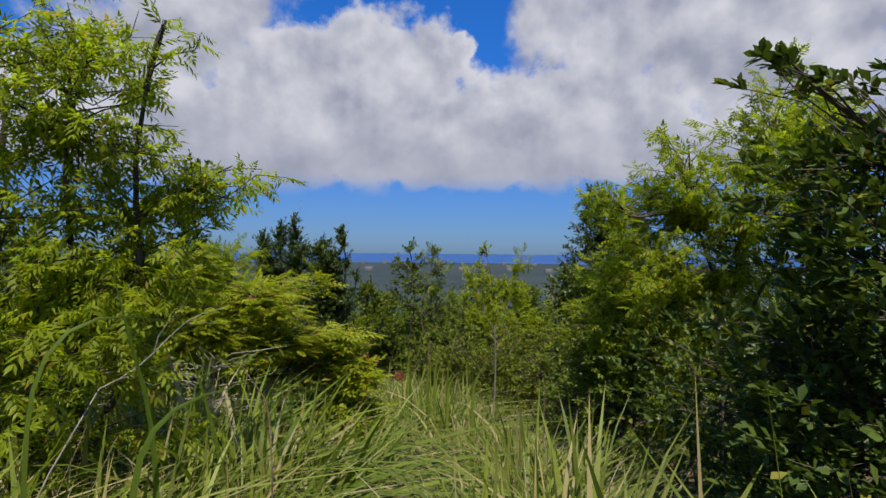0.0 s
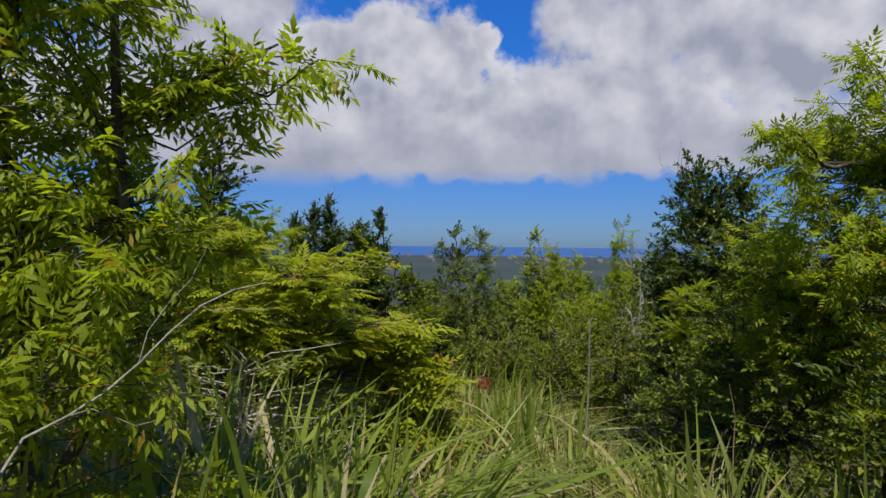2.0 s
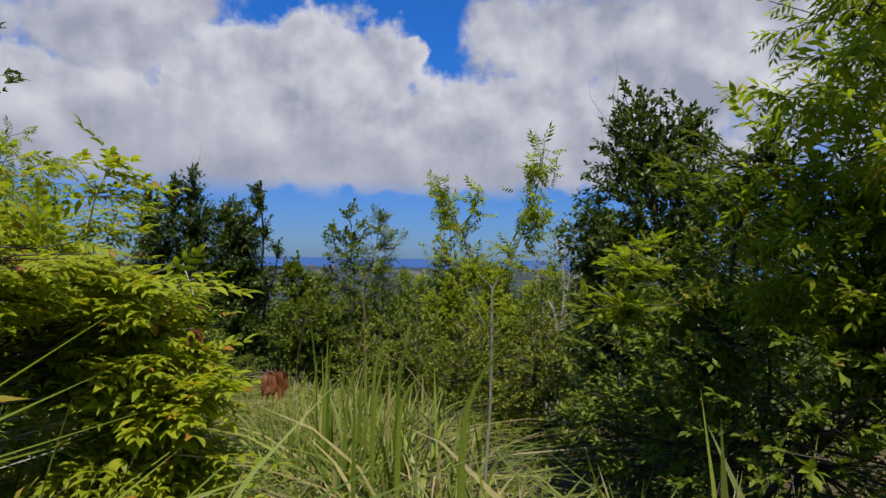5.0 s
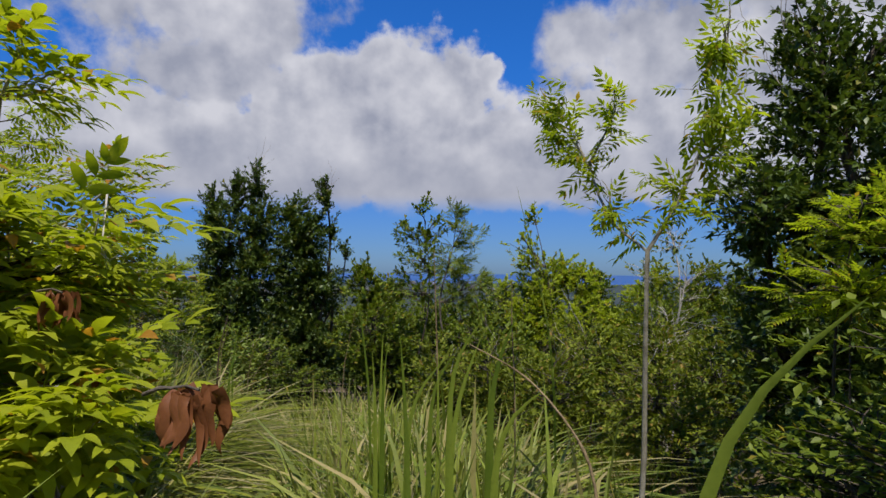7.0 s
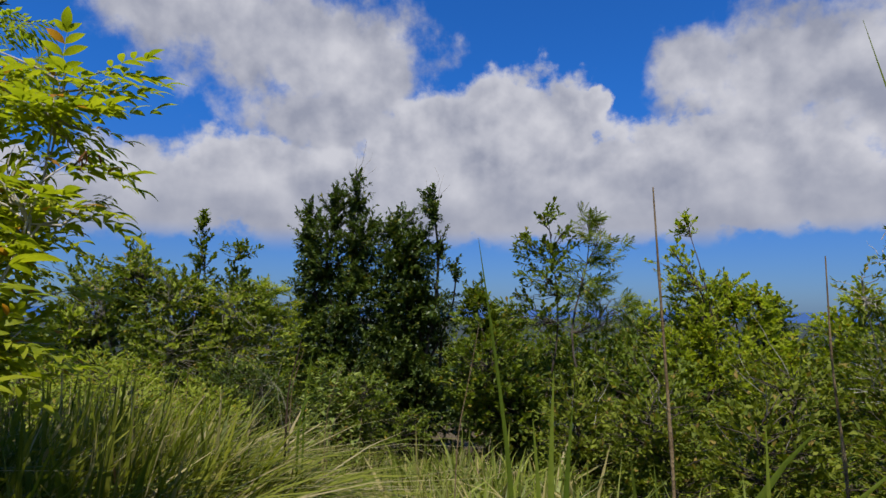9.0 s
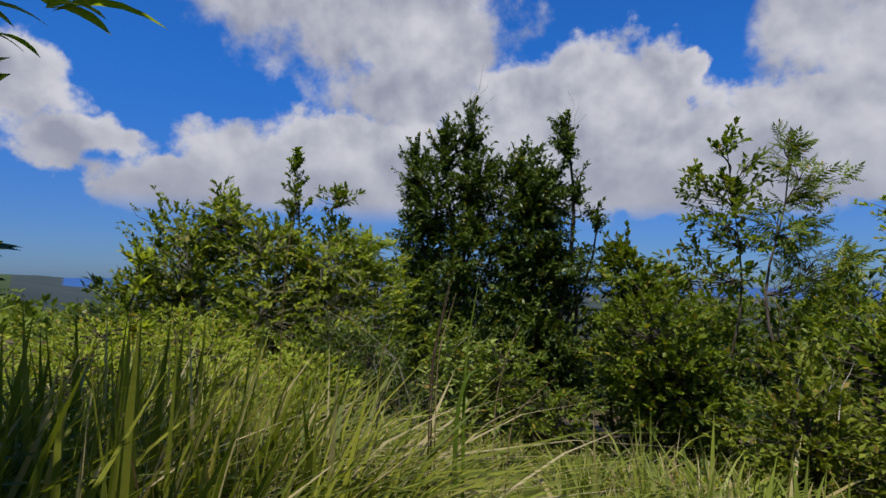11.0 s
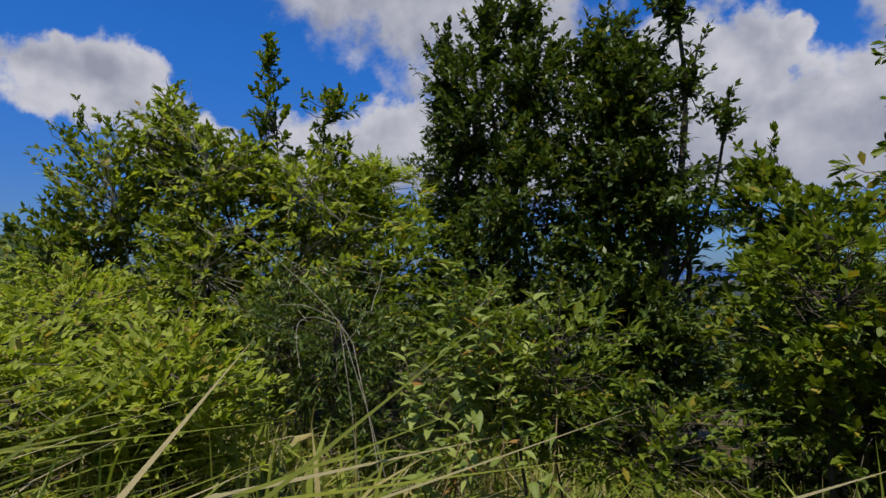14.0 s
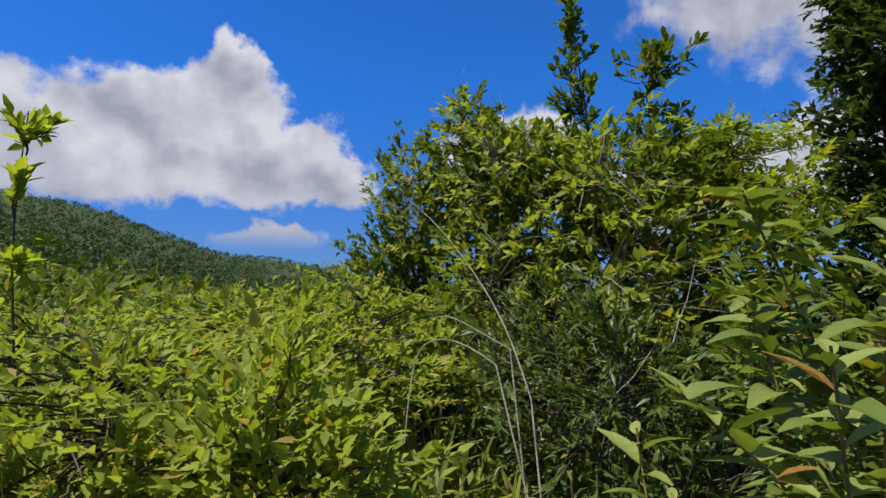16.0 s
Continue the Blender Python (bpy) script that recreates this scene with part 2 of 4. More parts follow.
# leaf outlines: along x from 0 to 1, width along y, folded a little at the midrib
BROAD = (np.array([(0, 0, 0), (0.38, 0.23, 0.05), (0.38, -0.23, 0.05), (0.5, 0, -0.02), (1, 0, -0.1), (0.75, 0.15, 0.0), (0.75, -0.15, 0.0)], float),
         np.array([(0, 3, 1), (0, 2, 3), (1, 3, 5), (3, 4, 5), (2, 6, 3), (3, 6, 4)]))
OVATE = (np.array([(0, 0, 0), (0.48, 0.24, 0.05), (0.48, -0.24, 0.05), (0.52, 0, -0.02), (1, 0, -0.1)], float),
         np.array([(0, 3, 1), (0, 2, 3), (1, 3, 4), (2, 4, 3)]))
SLIVER = (np.array([(0, 0, 0), (0.45, 0.13, 0.02), (0.5, -0.13, 0.02), (1, 0, -0.2)], float), np.array([(0, 2, 1), (1, 2, 3)]))
LANCE = (np.array([(0, 0, 0), (0.4, 0.13, 0.03), (0.4, -0.13, 0.03), (0.5, 0, -0.03), (1, 0, -0.22)], float),
         np.array([(0, 3, 1), (0, 2, 3), (1, 3, 4), (2, 4, 3)]))
SPOON = (np.array([(0, 0, 0), (0.3, 0.13, 0.03), (0.3, -0.13, 0.03), (0.7, 0.24, 0.02), (0.7, -0.24, 0.02), (0.55, 0, -0.03), (1, 0, -0.08)], float),
         np.array([(0, 5, 1), (0, 2, 5), (1, 5, 3), (2, 4, 5), (3, 5, 6), (4, 6, 5)]))


ARCH_V, ARCH_F = [], []
for k in range(6):
    st = k / 5
    wide = 0.15 * math.sin(math.pi * st ** 0.85) ** 0.8 if 0 < k < 5 else 0.004
    lift = 0.42 * st - 0.52 * st * st
    ARCH_V += [(st, -wide, lift + 0.25 * wide), (st, 0, lift), (st, wide, lift + 0.25 * wide)]
    if k:
        o = 3 * k - 3
        ARCH_F += [(o, o + 3, o + 4), (o, o + 4, o + 1), (o + 1, o + 4, o + 5), (o + 1, o + 5, o + 2)]
ARCH = (np.array(ARCH_V, float), np.array(ARCH_F))
CHIP = (np.array([(0, 0, 0), (0.5, 0.35, 0.05), (0.5, -0.35, 0.05), (1, 0, -0.05)], float), np.array([(0, 2, 1), (1, 2, 3)]))


def compound(pairs, length, width, droop, hang=0.25, end=True, leaflet=SLIVER):
    """A leaf made of leaflets in pairs along a stalk one unit long that bends down."""
    geos = []
    for i in range(pairs):
        s = 0.18 + 0.8 * i / max(pairs - 1, 1)
        foot = np.array((s, 0, -droop * s * s))
        for side in (1, -1):
            size = length * (1.0 - 0.35 * abs(s - 0.5) * 2)
            a = 1.05 - 0.35 * s
            ex = np.array((np.cos(a), side * np.sin(a), -hang))
            ey = np.array((-np.sin(a) * side, np.cos(a), 0)) * side
            ez = np.array((0.0, 0.0, 1.0))
            v, f = leaflet
            v = v * np.array((1, width, 1))
            geos.append((foot + size * (v[:, :1] * ex + v[:, 1:2] * ey + v[:, 2:] * ez), f if side > 0 else f[:, ::-1]))
    if end:
        v, f = leaflet
        geos.append((np.array((1, 0, -droop)) + length * v * np.array((1, width, 1)), f))
    stalk = np.array([(0, 0.008, 0), (0, -0.008, 0), (0.5, 0.006, -droop * 0.25), (0.5, -0.006, -droop * 0.25), (1, 0, -droop)])
    geos.append((stalk, np.array([(0, 1, 2), (1, 3, 2), (2, 3, 4)])))
    return joined(geos)


DROOPING = compound(4, 0.56, 1.35, 0.45, 0.55)         # hanging narrow leaflets
FROND = compound(6, 0.42, 1.4, 0.2, 0.1)            # flat and finely divided
ARCHED = compound(4, 0.46, 1.2, 0.3, 0.12, True, ARCH)     # few large arched leaflets
PINNATE = compound(5, 0.44, 1.35, 0.4, 0.45)        # broader leaflets


def scatter(shape, pos, way, up, size):
    """Copies of a leaf shape at pos, pointing along way, face up, all in one mesh."""
    v, f = shape
    way = unit(way)
    side = unit(np.cross(up, way))
    top = np.cross(way, side)
    size = np.asarray(size).reshape(-1, 1, 1)
    out = pos[:, None] + size * (v[None, :, :1] * way[:, None] + v[None, :, 1:2] * side[:, None] + v[None, :, 2:] * top[:, None])
    tris = f[None] + (np.arange(len(pos)) * len(v))[:, None, None]
    return out.reshape(-1, 3), tris.reshape(-1, 3)


# ---- the lie of the land ----
TRACK_Y = (-6.0, 0.0, 2.0, 5.0, 7.0, 8.6, 10.0, 11.6)
TRACK_X = (0.3, 0.0, -0.5, 0.05, -0.9, -1.6, -1.8, -2.6)


def smooth_step(a, b, v):
    s = np.clip((v - a) / (b - a), 0, 1)
    return s * s * (3 - 2 * s)


def land(x, y):
    x, y = np.asarray(x, float), np.asarray(y, float)
    down = np.interp(y, (-60, -20, -5, 0, 2.4, 4.1, 5.8, 7, 8.8, 10, 11.5, 14, 18, 30, 60, 150, 300),
                     (9, 3.2, 0.9, 0.04, -0.41, -0.85, -1.18, -1.33, -1.62, -1.73, -1.85, -2.1, -2.6, -4.6, -9, -20, -24.5))
    off = np.interp(y, TRACK_Y, TRACK_X) - x
    near = down + 0.1 * np.clip(off - 0.9, 0, 9) - 0.04 * np.clip(-off - 1, 0, 9)
    near = near + 0.07 * np.sin(x * 1.7 + y * 0.6) * np.sin(y * 1.3 - x * 0.4)
    r, az = np.hypot(x, y - 6), np.degrees(np.arctan2(x, y - 6))
    far = np.interp(az, (-180, -125, -109, -100, -92, -82, -76, -66, -55, 80, 110, 180), (92, 71, 52, 43.5, 27.5, 19, 16.5, 7, -24.5, -24.5, 10, 92))
    far = far + np.where(far > -20, 2.5 * np.sin(az * 0.35) * np.sin(r * 0.02 + 1), 0)
    out = near + (far - near) * smooth_step(40, 360, r)
    return np.where((r > 1250) & (far < -20), -30.0, out)


rings = np.concatenate([np.linspace(0, 20, 41), np.geomspace(20.6, 4900, 75)])
turns = np.linspace(-np.pi, np.pi, 181)[:-1]
rr, aa = np.meshgrid(rings, turns, indexing="ij")
gx, gy = rr * np.sin(aa), 6 + rr * np.cos(aa)
ii, jj = np.meshgrid(np.arange(len(rings) - 1), np.arange(180), indexing="ij")
p0, p1 = (ii * 180 + jj).ravel(), (ii * 180 + (jj + 1) % 180).ravel()
ground_tris = np.concatenate([np.stack([p0, p0 + 180, p1 + 180], 1), np.stack([p0, p1 + 180, p1], 1)])
ground = new("ground", mesh_of("ground", np.stack([gx, gy, land(gx, gy)], -1).reshape(-1, 3), ground_tris, SOIL, True))
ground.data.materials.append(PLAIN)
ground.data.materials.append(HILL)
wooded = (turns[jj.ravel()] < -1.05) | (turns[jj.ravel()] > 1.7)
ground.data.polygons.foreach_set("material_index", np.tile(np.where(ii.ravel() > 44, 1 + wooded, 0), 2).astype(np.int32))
tagged(ground, "brown soil hillside running down to a coastal plain tinted with bluish haze", "ground", kind="structure")

arc = np.linspace(-1.35, 1.75, 90)
sea_v = np.concatenate([np.stack([r * np.sin(arc), 6 + r * np.cos(arc), np.full(90, -26.0)], 1) for r in (1240, 2200, 4900)])
k = np.arange(89)
sea_f = np.concatenate([np.concatenate([np.stack([k + o, k + o + 90, k + o + 91], 1), np.stack([k + o, k + o + 91, k + o + 1], 1)]) for o in (0, 90)])
tagged(new("water", mesh_of("water", sea_v, sea_f, SEA)), "deep blue sea out to the horizon", "sea", kind="structure")


# ---- plants ----
def ball(n, shell=0.5):
    """n points in the unit ball, most towards its skin."""
    d = unit(rng.normal(size=(n, 3)))
    return d * (shell + (1 - shell) * rng.random((n, 1)) ** 0.6) if shell else d * rng.random((n, 1)) ** (1 / 3)


def sprays(ends, outward, shape, per, size, reach, rise=0.3, spread=0.9, level=0.0):
    """Leaves round the tips of twigs: per leaves at each end, over reach metres of twig."""
    n = len(ends)
    s = rng.random((n, per, 1))
    pos = ends[:, None] - outward[:, None] * reach * s
    way = outward[:, None] * (0.55 + 0.5 * (1 - s)) + rng.normal(size=(n, per, 3)) * spread * 0.6 + np.array((0, 0, rise))
    way[..., 2] *= 1 - level
    up = rng.normal(size=(n, per, 3)) * 0.35 * (1 - 0.5 * level) + np.array((0.15, 0.05, 1.0))
    sz = size * (0.65 + 0.6 * rng.random((n, per)))
    return scatter(shape, pos.reshape(-1, 3), way.reshape(-1, 3), up.reshape(-1, 3), sz.reshape(-1))


def plant(name, label, category, foot, lobes, mat, shape, size, per=12, reach=0.16, rise=0.3, twig=0.006, trunk=0.04, spread=0.9,
          bark=None, group="", stems=1, shell=0.45, foliage_label="", bare=0, dens=1.0, level=0.0, fork=None):
    """A tree or shrub: stems from its foot, a limb into each lobe of the crown, twigs to the sprays of leaves.
    lobes: x, y, z of the middle, three half sizes, number of sprays."""
    bark = bark or BARK
    base = np.array((foot[0], foot[1], float(land(foot[0], foot[1])) - 0.03))
    root = thing(name, base, label, category, group)
    order = sorted(lobes, key=lambda l: -l[2])
    tops = order[:stems]
    lines = []
    for i, l in enumerate(tops):
        start = base + np.array((rng.normal() * trunk * (stems > 1) * 2, rng.normal() * trunk * (stems > 1) * 2, 0))
        line = bend(start, (l[0], l[1], l[2] + l[5] * 0.55), 12, 0.035)
        if fork:
            bole = bend(base, fork, 6, 0.02) if i == 0 else bole
            line = np.concatenate([bole, bend(fork, line[-1], 7, 0.05)[1:]])
        lines.append(line)
        part("trunk" if i == 0 else "stem", tube(line, trunk * (1 - 0.8 * np.linspace(0, 1, 12)) / (1 if i == 0 else 1.3), 8), bark, root, smooth=True)
    all_pts = np.concatenate(lines)
    for l in lobes:
        c, r = np.array(l[:3], float), np.array(l[3:6], float)
        low = all_pts[all_pts[:, 2] < c[2] - r[2] * 0.2] if (all_pts[:, 2] < c[2] - r[2] * 0.2).any() else all_pts[:1]
        a = low[np.argmin(((low - c) ** 2).sum(1))]
        spine = bend(a, c + np.array((0, 0, r[2] * 0.5)), 8, 0.07)
        n = int(l[6] * dens)
        skin = ball(n, shell)
        tufts = unit(rng.normal(size=(22, 3)))
        reach_of = (0.72 + 0.62 * rng.random(22))[np.argmax(unit(skin) @ tufts.T, axis=1)]
        ends = c + skin * r * (reach_of * (0.92 + 0.16 * rng.random(n)))[:, None]
        ends[:, 2] = np.maximum(ends[:, 2], base[2] + 0.08)
        frm = spine[np.clip(((ends[:, 2] - spine[0, 2]) / max(spine[-1, 2] - spine[0, 2], 0.05) * 6 - 1.5).astype(int), 0, 7)]
        out = unit(ends - frm)
        wood = [tube(spine, trunk * 0.5 * (1 - 0.8 * np.linspace(0, 1, 8)), 6)]
        limb = part("limb", wood[0], bark, root, smooth=True)
        few = rng.permutation(n)[:max(4, min(n, 70))]
        tangle = part("twig_tangle", joined([tube(bend(frm[q], ends[q], 4, 0.08), twig * np.array((1, 0.8, 0.6, 0.35)), 3) for q in few]), bark, limb)
        tagged(tangle, kind="stuff")
        part("foliage", sprays(ends, out, shape, per, size, reach, rise, spread, level), mat, root, foliage_label)
    if bare:
        # dead bare twigs standing out of the top
        l = order[0]
        for q in range(bare):
            a = np.array(l[:3]) + ball(1, 0.2)[0] * np.array(l[3:6]) * 0.7
            b = a + np.array((rng.normal() * 0.15, rng.normal() * 0.15, l[5] * 0.5 + 0.4 * rng.random()))
            part("bare_twig", tube(bend(a, b, 5, 0.06), twig * np.array((0.9, 0.7, 0.5, 0.4, 0.2)), 4), PALE_TWIG, root)
    return root


# the dark twin tree at the end of the meadow
TWIN = "dark green broadleaf tree, dense and many-stemmed, above a shaded foot"
plant("broadleaf_tree", TWIN, "tree", (-4.35, 15.4), [
    (-4.1, 15.2, 2.1, 0.2, 0.3, 0.45, 30), (-4.45, 15.2, 1.95, 0.24, 0.25, 0.45, 30), (-4.95, 15.2, 1.6, 0.28, 0.35, 0.55, 36), (-4.0, 15.2, 1.4, 0.4, 0.4, 0.55, 76), (-4.6, 15.2, 1.1, 0.65, 0.55, 0.65, 130),
    (-4.9, 15.2, 0.5, 0.42, 0.45, 0.6, 90), (-4.0, 15.2, 0.4, 0.7, 0.55, 0.75, 170), (-4.6, 15.1, -0.4, 0.7, 0.6, 0.8, 160), (-4.1, 15.1, -1.0, 0.7, 0.65, 0.8, 130)],
    DARK_LEAF, OVATE, 0.074, 17, 0.24, 0.05, dens=2.7, trunk=0.06, stems=5, bare=10, group="dark twin trees", spread=1.2)
plant("broadleaf_tree", TWIN, "tree", (-3.1, 15.5), [
    (-2.84, 15.2, 1.85, 0.18, 0.25, 0.42, 28), (-3.35, 15.2, 1.35, 0.42, 0.4, 0.55, 84), (-3.0, 15.2, 1.1, 0.34, 0.4, 0.5, 62), (-2.6, 15.2, 1.25, 0.18, 0.2, 0.32, 7),
    (-2.42, 15.2, 0.85, 0.2, 0.2, 0.18, 7), (-3.35, 15.2, 0.6, 0.6, 0.5, 0.65, 150), (-2.95, 15.3, 0.2, 0.5, 0.45, 0.5, 100), (-3.3, 15.2, -0.5, 0.6, 0.55, 0.7, 140), (-3.1, 15.2, -1.1, 0.65, 0.6, 0.7, 120)],
    DARK_LEAF, OVATE, 0.074, 17, 0.24, 0.05, dens=2.7, trunk=0.055, stems=5, bare=9, group="dark twin trees", spread=1.2)
# slender saplings to the right of it
plant("sapling", "slender sapling with bunched dark leaves on open branches", "tree", (-1.0, 14.9), [
    (-0.98, 14.95, 1.62, 0.2, 0.2, 0.16, 9), (-1.3, 14.9, 1.15, 0.3, 0.3, 0.22, 22), (-0.75, 15.0, 1.2, 0.32, 0.3, 0.25, 26),
    (-1.05, 14.9, 0.7, 0.5, 0.45, 0.35, 40), (-1.25, 14.9, 0.2, 0.55, 0.5, 0.35, 34)],
    MID_LEAF, SPOON, 0.09, 12, 0.16, 0.0, trunk=0.022, group="saplings by the twin trees")
plant("sapling", "slender sapling with drooping feathery green leaves", "tree", (-0.45, 14.8), [
    (-0.37, 14.95, 1.55, 0.14, 0.14, 0.16, 9), (-0.2, 14.9, 1.15, 0.35, 0.3, 0.3, 24), (-0.45, 14.9, 0.7, 0.4, 0.4, 0.35, 30), (-0.1, 14.9, 0.2, 0.5, 0.45, 0.4, 36)],
    MID_LEAF, PINNATE, 0.15, 7, 0.16, 0.15, trunk=0.026, dens=0.75, group="saplings by the twin trees")
plant("sapling", "slender sapling with upright light green leaf tufts", "tree", (1.05, 15.9), [
    (1.05, 16.0, 1.55, 0.22, 0.22, 0.25, 16), (0.9, 16.0, 0.9, 0.35, 0.35, 0.45, 45), (1.2, 16.0, 0.5, 0.5, 0.45, 0.5, 60), (1.0, 16, -0.3, 0.6, 0.5, 0.6, 60)],
    LIME_LEAF, SPOON, 0.085, 12, 0.16, 0.3, trunk=0.022, group="saplings by the twin trees")
plant("shrub", "light green airy shrub", "shrub", (1.75, 16.2), [
    (1.65, 16.2, 0.4, 0.4, 0.4, 0.4, 60), (2.1, 16.3, 0.25, 0.4, 0.4, 0.4, 50), (1.3, 16.1, 0.1, 0.45, 0.4, 0.4, 60), (1.9, 16, -0.5, 0.9, 0.6, 0.6, 120)],
    LIME_LEAF, SPOON, 0.085, 12, 0.16, dens=2.2, trunk=0.03, stems=3)
plant("shrub", "half-bare shrub with pale twigs and sparse leaves", "shrub", (2.95, 14.0), [
    (3.0, 14.0, 0.95, 0.35, 0.3, 0.3, 24), (2.6, 14.0, 0.45, 0.4, 0.4, 0.4, 26), (3.3, 14.1, 0.4, 0.45, 0.4, 0.45, 34), (2.95, 14, -0.5, 0.75, 0.6, 0.6, 80)],
    OLIVE_LEAF, OVATE, 0.075, 8, 0.14, trunk=0.025, stems=3, bark=PALE_TWIG, bare=16)
for bx, by, bz, bm in ((0.6, 17.4, 0.4, LIME_LEAF), (1.2, 15.7, 0.35, LIME_LEAF), (-1.7, 16.2, 0.4, MID_LEAF), (2.6, 17.0, 0.55, MID_LEAF), (3.6, 16.6, 0.75, LIME_LEAF), (4.5, 16.3, 0.8, MID_LEAF), (5.4, 16.8, 0.7, MID_LEAF)):
    plant("shrub", "leafy shrub with upright shoots above the thicket", "shrub", (bx, by), [
        (bx, by, bz - 0.4, 0.32, 0.32, 0.4, 40), (bx - 0.3, by, bz - 0.8, 0.45, 0.4, 0.4, 60), (bx + 0.25, by, bz - 1.2, 0.75, 0.5, 0.6, 110), (bx, by, bz - 2.0, 0.9, 0.6, 0.7, 110)],
        bm, SPOON, 0.08, 12, 0.17, dens=2.0, trunk=0.025, stems=3, group="shrubs behind the thicket")
# bushes between the trees
BUSHES = [(-1.8, 14.4, -0.2, 0.75, 0.65, MID_LEAF, 1), (-2.2, 15.9, 0.5, 0.4, 0.6, MID_LEAF, 0), (-1.5, 14.6, -0.7, 0.7, 0.6, DARK_LEAF, 1),
          (0.2, 14.0, -0.5, 0.8, 0.7, MID_LEAF, 1), (0.6, 16.6, -0.2, 0.9, 0.8, DARK_LEAF, 0), (-0.3, 16.2, -0.3, 0.8, 0.8, MID_LEAF, 0),
          (3.4, 15.5, -0.2, 0.9, 0.9, MID_LEAF, 0), (-1.2, 17.2, 0.0, 0.9, 0.8, MID_LEAF, 0), (4.4, 13.0, 0.0, 0.9, 1.0, DARK_LEAF, 0)]
for bx, by, bz, bw, bh, bm, bg in BUSHES:
    plant("shrub", "rounded green shrub beneath taller trees", "shrub", (bx, by), [
        (bx, by, bz - bh * 0.5, bw, bw * 0.9, bh, 130), (bx + 0.25, by, bz - bh * 1.3, bw, bw, bh * 0.8, 90)],
        bm, OVATE, 0.085, 12, 0.15, dens=1.7, trunk=0.03, stems=2, group="understorey shrubs")
BACK = [(-4.5, 18.0), (-3.2, 19.0), (-2.0, 18.2), (-0.9, 19.2), (0.3, 18.3), (1.4, 19.0), (2.6, 18.2), (3.8, 18.8), (5.0, 17.4), (6.2, 18.4), (7.4, 16.6), (-6.2, 17.4), (-7.6, 16.8), (4.9, 15.6)]
for q, (bx, by) in enumerate(BACK):
    bz = -0.3 - 0.2 * (q % 3)
    plant("shrub", "rounded scrub bush further down the slope", "shrub", (bx, by), [
        (bx, by, bz - 0.5, 0.85, 0.7, 0.6, 150), (bx + 0.2, by, bz - 1.2, 0.95, 0.8, 0.7, 110)],
        OLIVE_LEAF if q % 3 == 1 else MID_LEAF, OVATE, 0.1, 11, 0.2, dens=1.1, trunk=0.03, stems=2, group="scrub down the slope")
# dark shrubs added as backing: no sky shows through the shaded gaps
SHADE_BACKING = [(-3.4, 15.8, 0.2, 1.3), (-3.3, 15.7, -0.7, 1.2), (-5.0, 16.3, 0.25, 0.9), (-6.6, 15.4, 0.3, 0.9), (-8.0, 14.4, 0.3, 0.8), (-1.9, 16.0, -0.3, 0.8), (-7.9, 12.9, 0.0, 0.6)]
for bx, by, bz, bw in SHADE_BACKING:
    plant("shrub", "dense dark shrub added as shade backing behind the front row", "shrub", (bx, by), [
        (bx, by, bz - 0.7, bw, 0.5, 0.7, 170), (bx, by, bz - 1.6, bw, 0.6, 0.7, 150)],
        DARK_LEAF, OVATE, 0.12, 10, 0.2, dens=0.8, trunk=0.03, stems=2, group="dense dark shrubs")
OLIVES = [(0.9, 11.6, -0.75), (1.9, 11.0, -0.7), (2.8, 11.9, -0.6), (0.2, 12.6, -0.8), (1.5, 12.8, -0.55), (3.6, 11.0, -0.5), (-0.6, 13.3, -0.9), (2.4, 12.9, -0.5)]
for bx, by, bz in OLIVES:
    plant("shrub", "brownish green thicket shrub with small leaves", "shrub", (bx, by), [
        (bx, by, bz - 0.1, 0.6, 0.55, 0.5, 130), (bx + 0.2, by - 0.1, bz - 0.6, 0.7, 0.6, 0.5, 110)],
        OLIVE_LEAF, OVATE, 0.07, 12, 0.18, 0.3, dens=1.5, trunk=0.02, stems=2, group="brownish thicket", bare=4)
# the bank of bushes on the uphill side
plant("sapling", "slender sapling with leaf tufts along an upright stem", "tree", (-6.0, 14.0), [
    (-5.95, 13.78, 1.5, 0.18, 0.18, 0.18, 12), (-5.95, 13.8, 1.0, 0.22, 0.22, 0.3, 20), (-6.0, 13.85, 0.5, 0.4, 0.4, 0.4, 40)],
    MID_LEAF, SPOON, 0.075, 14, 0.16, trunk=0.016, dens=1.3, group="saplings on the bank")
plant("sapling", "slender sapling with leaf tufts on a forked stem", "tree", (-5.7, 14.4), [
    (-5.6, 14.2, 1.1, 0.28, 0.25, 0.16, 18), (-5.7, 14.3, 0.7, 0.3, 0.3, 0.25, 24), (-5.5, 14.3, 0.3, 0.35, 0.35, 0.3, 30)],
    MID_LEAF, SPOON, 0.075, 14, 0.16, trunk=0.016, dens=1.3, group="saplings on the bank")
plant("sapling", "slender sapling with leaf tufts on a forked stem", "tree", (-6.9, 13.6), [
    (-6.82, 13.48, 1.05, 0.22, 0.22, 0.2, 14), (-6.9, 13.5, 0.6, 0.35, 0.35, 0.35, 34)],
    MID_LEAF, SPOON, 0.075, 14, 0.16, trunk=0.016, dens=1.3, group="saplings on the bank")
